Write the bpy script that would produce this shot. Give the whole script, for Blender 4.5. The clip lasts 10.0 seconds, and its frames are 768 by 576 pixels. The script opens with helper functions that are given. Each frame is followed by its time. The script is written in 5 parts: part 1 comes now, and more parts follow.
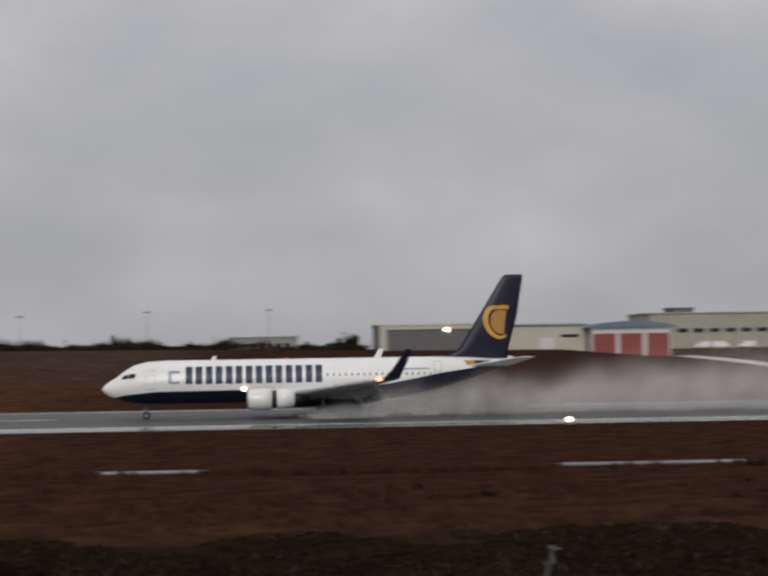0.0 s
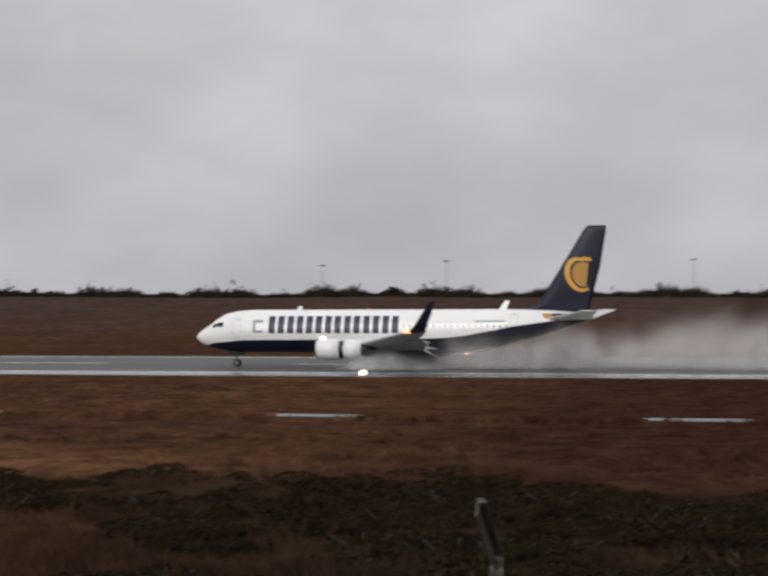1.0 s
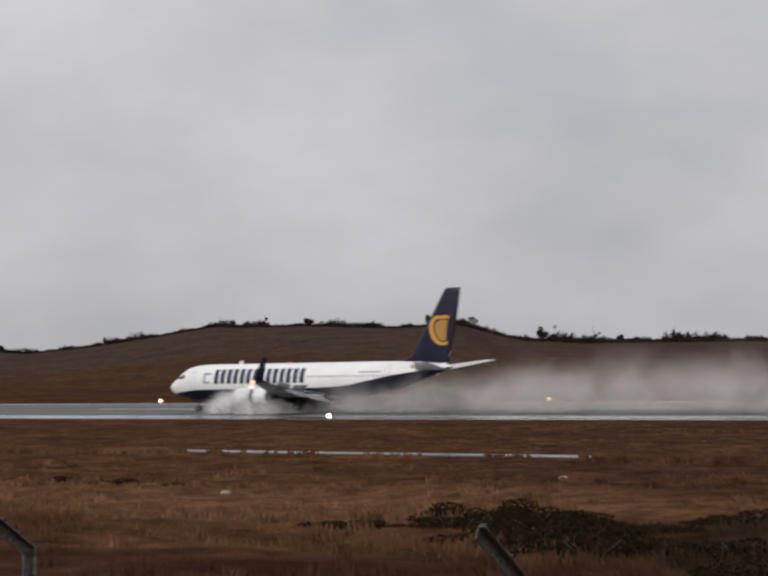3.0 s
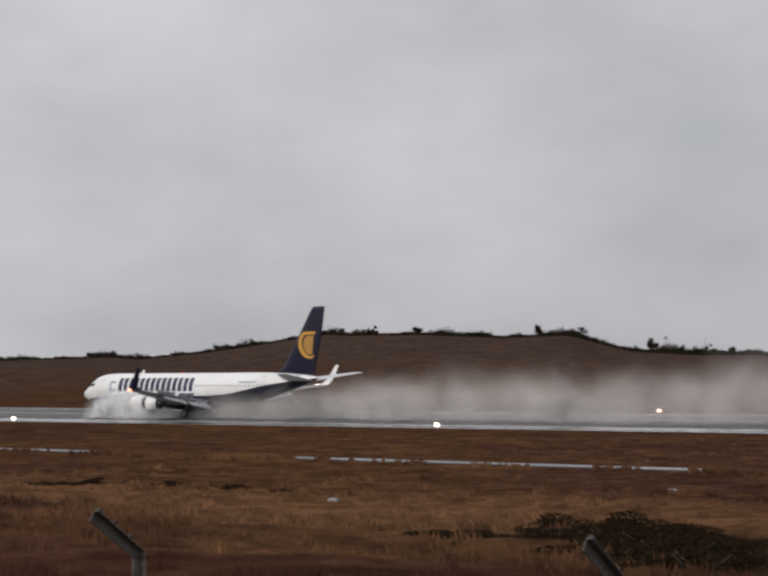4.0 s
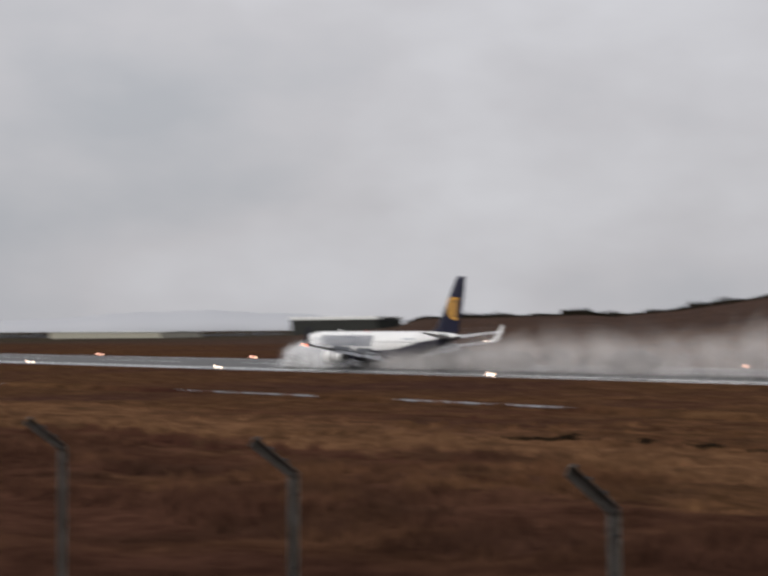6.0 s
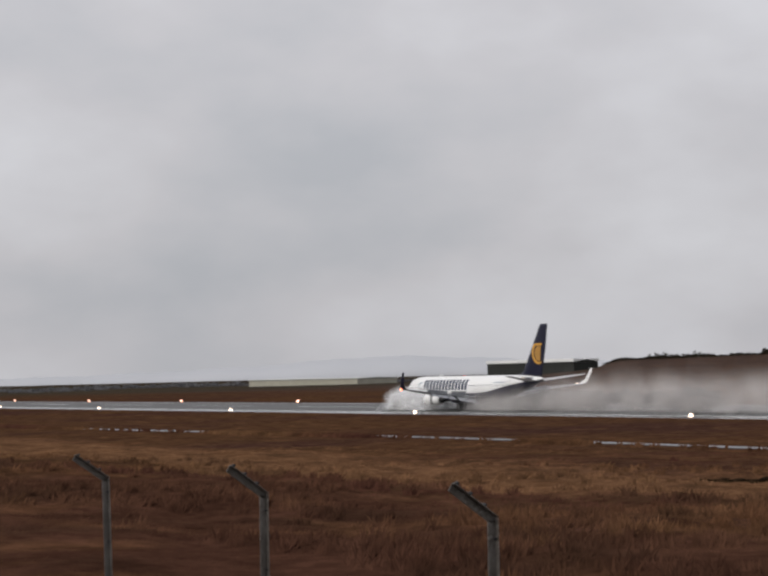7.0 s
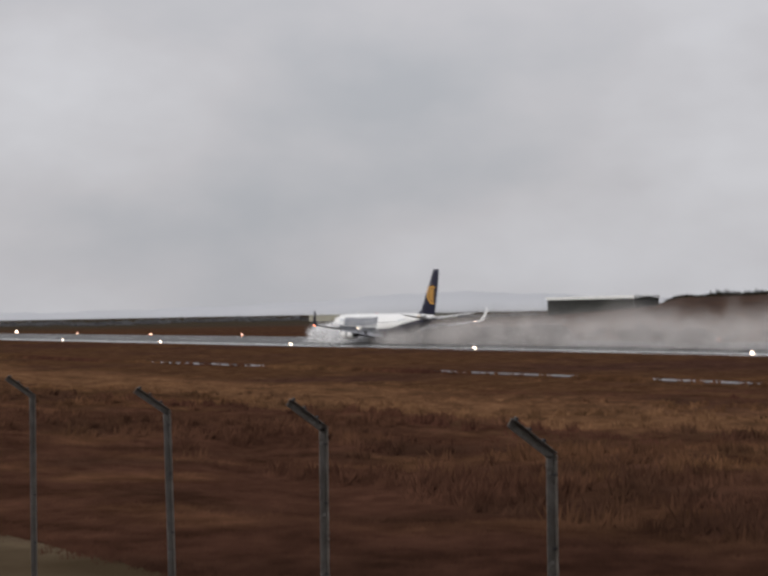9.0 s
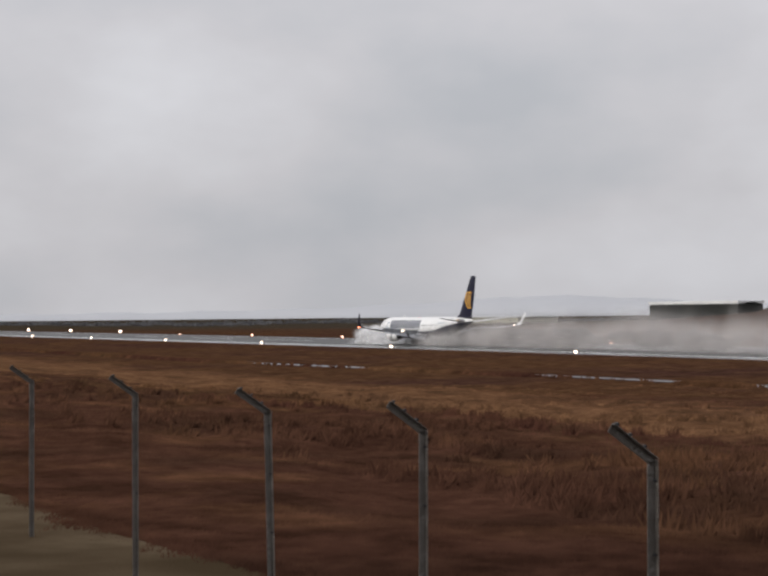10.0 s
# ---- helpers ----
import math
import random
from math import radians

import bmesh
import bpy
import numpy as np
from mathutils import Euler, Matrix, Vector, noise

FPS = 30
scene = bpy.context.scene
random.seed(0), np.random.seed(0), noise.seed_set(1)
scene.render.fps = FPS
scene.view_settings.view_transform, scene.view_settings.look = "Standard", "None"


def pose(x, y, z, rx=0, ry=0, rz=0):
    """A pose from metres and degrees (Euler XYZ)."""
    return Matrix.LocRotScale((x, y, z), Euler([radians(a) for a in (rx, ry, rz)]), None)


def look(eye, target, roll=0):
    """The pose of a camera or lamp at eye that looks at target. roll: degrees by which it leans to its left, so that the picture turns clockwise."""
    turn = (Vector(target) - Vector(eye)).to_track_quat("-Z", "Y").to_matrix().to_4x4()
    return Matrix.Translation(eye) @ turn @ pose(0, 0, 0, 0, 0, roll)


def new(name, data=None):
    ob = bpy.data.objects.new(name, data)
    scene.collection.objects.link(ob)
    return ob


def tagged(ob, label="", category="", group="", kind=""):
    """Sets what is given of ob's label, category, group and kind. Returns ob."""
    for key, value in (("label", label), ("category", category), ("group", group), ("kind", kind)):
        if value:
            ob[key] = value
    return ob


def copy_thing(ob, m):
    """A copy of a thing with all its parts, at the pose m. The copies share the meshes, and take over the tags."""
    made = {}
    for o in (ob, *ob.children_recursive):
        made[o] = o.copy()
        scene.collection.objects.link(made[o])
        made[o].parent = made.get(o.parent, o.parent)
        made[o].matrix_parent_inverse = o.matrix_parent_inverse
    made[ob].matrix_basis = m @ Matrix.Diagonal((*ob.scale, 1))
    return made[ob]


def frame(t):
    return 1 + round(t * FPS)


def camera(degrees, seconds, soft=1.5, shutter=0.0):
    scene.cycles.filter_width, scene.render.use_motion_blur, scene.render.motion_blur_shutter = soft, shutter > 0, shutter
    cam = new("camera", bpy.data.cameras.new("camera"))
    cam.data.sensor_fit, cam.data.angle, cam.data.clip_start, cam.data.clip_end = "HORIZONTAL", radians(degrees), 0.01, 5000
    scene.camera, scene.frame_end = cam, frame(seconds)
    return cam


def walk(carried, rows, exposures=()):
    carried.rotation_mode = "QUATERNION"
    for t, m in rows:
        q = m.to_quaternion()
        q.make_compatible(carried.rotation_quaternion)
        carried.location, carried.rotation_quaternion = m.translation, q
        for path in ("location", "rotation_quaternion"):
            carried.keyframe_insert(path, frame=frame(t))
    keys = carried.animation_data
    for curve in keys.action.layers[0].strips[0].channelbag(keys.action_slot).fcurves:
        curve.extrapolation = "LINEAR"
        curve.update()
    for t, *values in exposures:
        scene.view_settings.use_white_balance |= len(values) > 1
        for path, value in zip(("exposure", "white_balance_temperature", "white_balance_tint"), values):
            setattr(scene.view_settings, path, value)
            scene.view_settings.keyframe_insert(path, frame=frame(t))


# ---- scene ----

EYE_Z = 6.32          # eye height over the runway


def aim(turn, tilt, lean):
    """The camera's pose: degrees to the left of straight across the runway, up, and lean."""
    return pose(0, 0, EYE_Z, 90 + tilt, 0, turn) @ pose(0, 0, 0, 0, 0, lean)


cam = camera(24.76, 10.0, soft=2.6, shutter=0.5)
walk(cam, [
    (0.0, aim(-3.778, 1.936, -0.888)), (0.3, aim(1.154, 1.848, -1.346)), (0.5, aim(6.904, 0.961, -1.244)),
    (0.7, aim(10.847, 1.759, -0.415)), (1.0, aim(13.993, 0.373, -0.265)), (1.3, aim(16.791, 0.467, -0.369)),
    (1.5, aim(18.752, 0.414, 0.053)), (1.7, aim(22.266, 0.464, -0.080)), (2.0, aim(27.141, -0.135, -0.312)),
    (2.2, aim(29.172, 0.515, -0.899)), (3.3, aim(33.809, 2.322, -0.866)), (3.5, aim(34.648, 2.46, -0.589)),
    (3.7, aim(35.875, 2.472, -0.508)), (4.0, aim(36.522, 2.461, -0.622)), (4.2, aim(37.492, 2.566, -0.798)),
    (4.5, aim(39.539, 1.525, -0.943)), (4.7, aim(41.534, 1.094, -1.143)), (5.0, aim(43.659, 1.314, -1.242)),
    (5.2, aim(44.463, 1.655, -0.331)), (5.5, aim(45.687, 1.302, -0.274)), (5.7, aim(47.116, 0.891, -0.389)),
    (6.0, aim(51.969, 1.206, -0.389)), (6.2, aim(54.712, 1.744, -0.692)), (7.3, aim(58.662, 2.525, -1.322)),
    (7.5, aim(58.615, 1.757, -0.981)), (7.7, aim(59.231, 1.767, -1.040)), (8.0, aim(59.246, 2.273, -1.249)),
    (8.2, aim(59.631, 2.158, -1.446)), (8.5, aim(58.522, 0.837, -1.245)), (8.7, aim(62.701, 0.711, -0.056)),
    (9.0, aim(60.333, 0.676, -1.044)), (9.2, aim(61.360, -0.334, -2.167)), (9.5, aim(62.5, 0.384, -1.006)),
    (9.7, aim(63.280, 0.574, -1.346)), (10.0, aim(63.634, 0.81, -0.531)),
], exposures=[(0.0, -0.36), (0.5, -0.15), (1.0, -0.06), (1.5, 0.08), (2.0, 0.06), (3.5, -0.14), (4.0, -0.12), (4.5, -0.22), (5.0, -0.06), (5.5, -0.04), (7.5, -0.02), (9.0, -0.06), (9.5, 0.26), (10.0, 0.06)])

# ---------------------------------------------------------------- light
world = bpy.data.worlds.new("overcast")
scene.world = world
world.use_nodes = True
wn, wl = world.node_tree.nodes, world.node_tree.links
wn.clear()
w_out = wn.new("ShaderNodeOutputWorld")
w_back = wn.new("ShaderNodeBackground")
w_sky = wn.new("ShaderNodeTexSky")
w_sky.sky_type, w_sky.sun_disc = "NISHITA", False
w_sky.sun_elevation, w_sky.sun_rotation = radians(25), radians(191)
w_sky.air_density, w_sky.dust_density = 1.0, 4.0
w_dim = wn.new("ShaderNodeVectorMath")
w_dim.operation = "SCALE"
w_dim.inputs["Scale"].default_value = 0.08
w_co = wn.new("ShaderNodeTexCoord")
w_map = wn.new("ShaderNodeMapping")
w_map.inputs["Scale"].default_value = (1.0, 1.0, 1.9)
w_noise = wn.new("ShaderNodeTexNoise")
w_noise.inputs["Scale"].default_value = 5.2
w_noise.inputs["Detail"].default_value = 5.0
w_noise.inputs["Roughness"].default_value = 0.48
w_ramp = wn.new("ShaderNodeValToRGB")
w_ramp.color_ramp.elements[0].position, w_ramp.color_ramp.elements[0].color = 0.30, (0.425, 0.435, 0.465, 1)
w_ramp.color_ramp.elements[1].position, w_ramp.color_ramp.elements[1].color = 0.72, (0.610, 0.610, 0.640, 1)
w_mid = w_ramp.color_ramp.elements.new(0.5)
w_mid.color = (0.513, 0.506, 0.530, 1)
w_mix = wn.new("ShaderNodeMix")
w_mix.data_type = "RGBA"
w_mix.inputs[0].default_value = 0.94
wl.new(w_co.outputs["Generated"], w_map.inputs["Vector"])
wl.new(w_map.outputs["Vector"], w_noise.inputs["Vector"])
wl.new(w_noise.outputs["Fac"], w_ramp.inputs["Fac"])
wl.new(w_sky.outputs["Color"], w_dim.inputs[0])
wl.new(w_dim.outputs["Vector"], w_mix.inputs[6])
wl.new(w_ramp.outputs["Color"], w_mix.inputs[7])
w_sep = wn.new("ShaderNodeSeparateXYZ")
w_lift = wn.new("ShaderNodeMapRange")       # an overcast sky brightens towards the zenith
w_lift.inputs["From Min"].default_value, w_lift.inputs["From Max"].default_value = 0.0, 1.0
w_lift.inputs["To Min"].default_value, w_lift.inputs["To Max"].default_value = 1.03, 1.9
wl.new(w_co.outputs["Generated"], w_sep.inputs[0])
wl.new(w_sep.outputs["Z"], w_lift.inputs["Value"])
w_zen = wn.new("ShaderNodeVectorMath")
w_zen.operation = "SCALE"
wl.new(w_mix.outputs[2], w_zen.inputs[0])
wl.new(w_lift.outputs["Result"], w_zen.inputs["Scale"])
wl.new(w_zen.outputs["Vector"], w_back.inputs["Color"])
w_back.inputs["Strength"].default_value = 1.0
wl.new(w_back.outputs["Background"], w_out.inputs["Surface"])

sun_data = bpy.data.lights.new("sun", "SUN")
sun_data.energy, sun_data.angle, sun_data.color = 1.5, radians(22), (1.0, 0.965, 0.91)
sun = new("sun", sun_data)
sun.matrix_world = look((-40, -200, 95), (0, 0, 0))

# ---------------------------------------------------------------- materials


def material(name, colour, rough=0.8, metal=0.0, second=None, scale=1.0, detail=4.0, bump=0.0, bump_scale=None,
             stretch=(1, 1, 1), island=0.0, third=None, third_scale=0.1, spec=0.5, rough_to=None):
    """A surface that varies between two colours at one scale and towards a third at a wider one."""
    m = bpy.data.materials.new(name)
    m.use_nodes = True
    n, l = m.node_tree.nodes, m.node_tree.links
    b = n["Principled BSDF"]
    b.inputs["Roughness"].default_value = rough
    b.inputs["Metallic"].default_value = metal
    b.inputs["Specular IOR Level"].default_value = spec
    co = n.new("ShaderNodeTexCoord")
    mp = n.new("ShaderNodeMapping")
    mp.inputs["Scale"].default_value = stretch
    l.new(co.outputs["Object"], mp.inputs["Vector"])
    second = second or tuple(min(1, c * 0.8) for c in colour)
    nz = n.new("ShaderNodeTexNoise")
    nz.inputs["Scale"].default_value, nz.inputs["Detail"].default_value = scale, detail
    l.new(mp.outputs["Vector"], nz.inputs["Vector"])
    rp = n.new("ShaderNodeValToRGB")
    rp.color_ramp.elements[0].position, rp.color_ramp.elements[1].position = 0.32, 0.68
    rp.color_ramp.elements[0].color, rp.color_ramp.elements[1].color = (*colour, 1), (*second, 1)
    l.new(nz.outputs["Fac"], rp.inputs["Fac"])
    last = rp.outputs["Color"]
    if third:
        nw = n.new("ShaderNodeTexNoise")
        nw.inputs["Scale"].default_value, nw.inputs["Detail"].default_value = third_scale, 3.0
        l.new(mp.outputs["Vector"], nw.inputs["Vector"])
        rw = n.new("ShaderNodeValToRGB")
        rw.color_ramp.elements[0].position, rw.color_ramp.elements[1].position = 0.45, 0.62
        l.new(nw.outputs["Fac"], rw.inputs["Fac"])
        mx = n.new("ShaderNodeMix")
        mx.data_type = "RGBA"
        l.new(rw.outputs["Color"], mx.inputs[0])
        l.new(last, mx.inputs[6])
        mx.inputs[7].default_value = (*third, 1)
        last = mx.outputs[2]
    if island:
        ge = n.new("ShaderNodeNewGeometry")
        hv = n.new("ShaderNodeHueSaturation")
        mr = n.new("ShaderNodeMapRange")
        mr.inputs["To Min"].default_value, mr.inputs["To Max"].default_value = 1 - island, 1 + island
        l.new(ge.outputs["Random Per Island"], mr.inputs["Value"])
        l.new(mr.outputs["Result"], hv.inputs["Value"])
        l.new(last, hv.inputs["Color"])
        last = hv.outputs["Color"]
    l.new(last, b.inputs["Base Color"])
    if rough_to is not None:
        rr = n.new("ShaderNodeMapRange")
        rr.inputs["From Min"].default_value, rr.inputs["From Max"].default_value = 0.35, 0.65
        rr.inputs["To Min"].default_value, rr.inputs["To Max"].default_value = rough, rough_to
        l.new(nz.outputs["Fac"], rr.inputs["Value"])
        l.new(rr.outputs["Result"], b.inputs["Roughness"])
    if bump:
        nb = n.new("ShaderNodeTexNoise")
        nb.inputs["Scale"].default_value, nb.inputs["Detail"].default_value = bump_scale or scale * 4, 4.0
        l.new(mp.outputs["Vector"], nb.inputs["Vector"])
        bp = n.new("ShaderNodeBump")
        bp.inputs["Strength"].default_value, bp.inputs["Distance"].default_value = bump, 0.05
        l.new(nb.outputs["Fac"], bp.inputs["Height"])
        l.new(bp.outputs["Normal"], b.inputs["Normal"])
    return m


def heather_on_the_hill(m):
    """Beyond the runway the dry grass gives way to purple-brown heather, in ragged patches."""
    n, l = m.node_tree.nodes, m.node_tree.links
    b = n["Principled BSDF"]
    grass = b.inputs["Base Color"].links[0].from_socket
    co = n.new("ShaderNodeTexCoord")
    sp = n.new("ShaderNodeSeparateXYZ")
    nz = n.new("ShaderNodeTexNoise")
    nz.inputs["Scale"].default_value, nz.inputs["Detail"].default_value = 0.012, 5.0
    ad = n.new("ShaderNodeMath")
    ad.operation, ad.inputs[2].default_value = "MULTIPLY_ADD", 0.0
    ad.inputs[1].default_value = 420.0
    sm = n.new("ShaderNodeMath")
    # the mix grows with distance, so it also paints haze onto the hill
    mr = n.new("ShaderNodeMapRange")
    mr.inputs["From Min"].default_value, mr.inputs["From Max"].default_value = 480.0, 620.0
    l.new(co.outputs["Object"], sp.inputs[0])
    l.new(co.outputs["Object"], nz.inputs["Vector"])
    l.new(nz.outputs["Fac"], ad.inputs[0])
    l.new(ad.outputs["Value"], sm.inputs[0])
    l.new(sp.outputs["Y"], sm.inputs[1])
    l.new(sm.outputs["Value"], mr.inputs["Value"])
    rp = n.new("ShaderNodeValToRGB")
    rp.color_ramp.elements[0].position, rp.color_ramp.elements[1].position = 0.35, 0.65
    rp.color_ramp.elements[0].color, rp.color_ramp.elements[1].color = (0.050, 0.034, 0.029, 1), (0.070, 0.047, 0.038, 1)
    n2 = n.new("ShaderNodeTexNoise")
    n2.inputs["Scale"].default_value, n2.inputs["Detail"].default_value = 0.06, 6.0
    l.new(co.outputs["Object"], n2.inputs["Vector"])
    l.new(n2.outputs["Fac"], rp.inputs["Fac"])
    mx = n.new("ShaderNodeMix")
    mx.data_type = "RGBA"
    l.new(mr.outputs["Result"], mx.inputs[0])
    l.new(grass, mx.inputs[6])
    l.new(rp.outputs["Color"], mx.inputs[7])
    l.new(mx.outputs[2], b.inputs["Base Color"])


def zones(m, hollow, crest):
    """Darker heath in the hollow by the fence and a paler grassy crest beyond it, with ragged borders."""
    n, l = m.node_tree.nodes, m.node_tree.links
    tree_in = n["Principled BSDF"].inputs["Base Color"]
    last = tree_in.links[0].from_socket
    co = n.new("ShaderNodeTexCoord")
    sp = n.new("ShaderNodeSeparateXYZ")
    l.new(co.outputs["Object"], sp.inputs[0])
    nz = n.new("ShaderNodeTexNoise")
    nz.inputs["Scale"].default_value, nz.inputs["Detail"].default_value = 0.11, 5.0
    l.new(co.outputs["Object"], nz.inputs["Vector"])
    ad = n.new("ShaderNodeMath")
    ad.operation, ad.inputs[1].default_value = "MULTIPLY_ADD", 26.0
    l.new(nz.outputs["Fac"], ad.inputs[0])
    l.new(sp.outputs["Y"], ad.inputs[2])
    for lo, hi, colour in ((45.0, 39.0, hollow), (49.0, 57.0, crest)):
        mr = n.new("ShaderNodeMapRange")
        mr.interpolation_type = "SMOOTHSTEP"
        mr.inputs["From Min"].default_value, mr.inputs["From Max"].default_value = lo, hi
        mr.inputs["To Max"].default_value = 0.88
        l.new(ad.outputs["Value"], mr.inputs["Value"])
        fac = mr.outputs["Result"]
        if colour is crest:
            m2 = n.new("ShaderNodeMapRange")
            m2.interpolation_type = "SMOOTHSTEP"
            m2.inputs["From Min"].default_value, m2.inputs["From Max"].default_value = 86.0, 72.0
            l.new(ad.outputs["Value"], m2.inputs["Value"])
            mm = n.new("ShaderNodeMath")
            mm.operation = "MULTIPLY"
            l.new(mr.outputs["Result"], mm.inputs[0])
            l.new(m2.outputs["Result"], mm.inputs[1])
            fac = mm.outputs["Value"]
        mx = n.new("ShaderNodeMix")
        mx.data_type = "RGBA"
        l.new(fac, mx.inputs[0])
        l.new(last, mx.inputs[6])
        mx.inputs[7].default_value = (*colour, 1)
        last = mx.outputs[2]
    # damp olive patches a few metres wide, between which the dry stalks stand
    for scale, low, high, share, colour in ((0.20, 0.48, 0.66, 0.45, (0.037, 0.021, 0.013)), (0.22, 0.50, 0.70, 0.30, (crest[0] * 1.25, crest[1] * 1.2, crest[2] * 1.1))):
        nz = n.new("ShaderNodeTexNoise")
        nz.inputs["Scale"].default_value, nz.inputs["Detail"].default_value = scale, 4.0
        l.new(co.outputs["Object"], nz.inputs["Vector"])
        mr = n.new("ShaderNodeMapRange")
        mr.interpolation_type = "SMOOTHSTEP"
        mr.inputs["From Min"].default_value, mr.inputs["From Max"].default_value = low, high
        mr.inputs["To Max"].default_value = share
        l.new(nz.outputs["Fac"], mr.inputs["Value"])
        mx = n.new("ShaderNodeMix")
        mx.data_type = "RGBA"
        l.new(mr.outputs["Result"], mx.inputs[0])
        l.new(last, mx.inputs[6])
        mx.inputs[7].default_value = (*colour, 1)
        last = mx.outputs[2]
    # darker red-brown heath to the east, with a ragged border
    # far west pasture dulled to olive-grey, distance haze put into its colour
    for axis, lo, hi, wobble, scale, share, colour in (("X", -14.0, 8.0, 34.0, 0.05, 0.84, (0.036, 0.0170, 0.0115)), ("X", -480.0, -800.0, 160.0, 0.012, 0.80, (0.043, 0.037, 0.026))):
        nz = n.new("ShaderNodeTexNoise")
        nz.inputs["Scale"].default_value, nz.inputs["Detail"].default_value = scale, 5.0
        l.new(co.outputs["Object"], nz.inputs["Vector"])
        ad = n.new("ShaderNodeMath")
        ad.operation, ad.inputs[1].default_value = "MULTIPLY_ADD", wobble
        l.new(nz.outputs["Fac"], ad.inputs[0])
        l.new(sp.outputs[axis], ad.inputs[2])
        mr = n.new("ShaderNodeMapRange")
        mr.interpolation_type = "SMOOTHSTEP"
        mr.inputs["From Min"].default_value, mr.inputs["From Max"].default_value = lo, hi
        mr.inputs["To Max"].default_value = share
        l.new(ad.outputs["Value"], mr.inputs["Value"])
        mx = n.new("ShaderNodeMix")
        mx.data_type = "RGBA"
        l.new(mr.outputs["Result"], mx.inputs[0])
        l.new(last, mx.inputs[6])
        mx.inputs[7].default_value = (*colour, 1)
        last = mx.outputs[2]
    # darker brown under and between the gorse in the hollow, ragged at its border
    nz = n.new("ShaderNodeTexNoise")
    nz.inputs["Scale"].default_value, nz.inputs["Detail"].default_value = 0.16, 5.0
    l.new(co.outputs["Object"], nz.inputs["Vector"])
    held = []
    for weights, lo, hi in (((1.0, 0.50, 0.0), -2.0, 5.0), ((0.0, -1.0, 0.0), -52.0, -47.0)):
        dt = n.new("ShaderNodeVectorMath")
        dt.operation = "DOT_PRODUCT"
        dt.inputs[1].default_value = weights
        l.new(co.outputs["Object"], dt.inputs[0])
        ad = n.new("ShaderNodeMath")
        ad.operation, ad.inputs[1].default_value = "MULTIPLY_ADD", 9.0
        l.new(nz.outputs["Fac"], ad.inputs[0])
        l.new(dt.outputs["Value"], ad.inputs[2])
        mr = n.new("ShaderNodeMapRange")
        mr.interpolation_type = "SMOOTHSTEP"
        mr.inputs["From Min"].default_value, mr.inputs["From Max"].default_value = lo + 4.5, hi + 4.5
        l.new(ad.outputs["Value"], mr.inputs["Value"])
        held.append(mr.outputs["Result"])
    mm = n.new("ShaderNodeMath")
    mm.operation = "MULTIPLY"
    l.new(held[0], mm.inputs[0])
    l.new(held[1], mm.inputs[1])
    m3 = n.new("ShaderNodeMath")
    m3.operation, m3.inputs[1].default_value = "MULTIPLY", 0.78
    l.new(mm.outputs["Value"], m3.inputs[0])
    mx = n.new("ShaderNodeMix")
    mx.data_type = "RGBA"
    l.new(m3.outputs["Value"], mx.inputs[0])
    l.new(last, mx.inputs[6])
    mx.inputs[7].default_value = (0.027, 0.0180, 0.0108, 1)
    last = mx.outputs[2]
    # clumps a metre or two across, and finer stalks between them
    for scale, low, high in ((0.55, 0.66, 1.22), (2.2, 0.80, 1.14)):
        nz = n.new("ShaderNodeTexNoise")
        nz.inputs["Scale"].default_value, nz.inputs["Detail"].default_value = scale, 6.0
        l.new(co.outputs["Object"], nz.inputs["Vector"])
        mr = n.new("ShaderNodeMapRange")
        mr.inputs["From Min"].default_value, mr.inputs["From Max"].default_value = 0.34, 0.66
        mr.inputs["To Min"].default_value, mr.inputs["To Max"].default_value = low, high
        l.new(nz.outputs["Fac"], mr.inputs["Value"])
        sc = n.new("ShaderNodeVectorMath")
        sc.operation = "SCALE"
        l.new(last, sc.inputs[0])
        l.new(mr.outputs["Result"], sc.inputs["Scale"])
        last = sc.outputs["Vector"]
    l.new(last, tree_in)


def soft_normals(m, share):
    """Fine stalks lie so thick that they catch the light much as the ground under them does."""
    n, l = m.node_tree.nodes, m.node_tree.links
    ge = n.new("ShaderNodeNewGeometry")
    up = n.new("ShaderNodeCombineXYZ")
    up.inputs[2].default_value = 1.0
    mx = n.new("ShaderNodeMix")
    mx.data_type = "VECTOR"
    mx.inputs[0].default_value = share
    l.new(ge.outputs["Normal"], mx.inputs[4])
    l.new(up.outputs[0], mx.inputs[5])
    nm = n.new("ShaderNodeVectorMath")
    nm.operation = "NORMALIZE"
    l.new(mx.outputs[1], nm.inputs[0])
    l.new(nm.outputs["Vector"], n["Principled BSDF"].inputs["Normal"])


def glowing(name, colour, strength):
    m = bpy.data.materials.new(name)
    m.use_nodes = True
    b = m.node_tree.nodes["Principled BSDF"]
    b.inputs["Base Color"].default_value = (*colour, 1)
    b.inputs["Emission Color"].default_value = (*colour, 1)
    b.inputs["Emission Strength"].default_value = strength
    return m


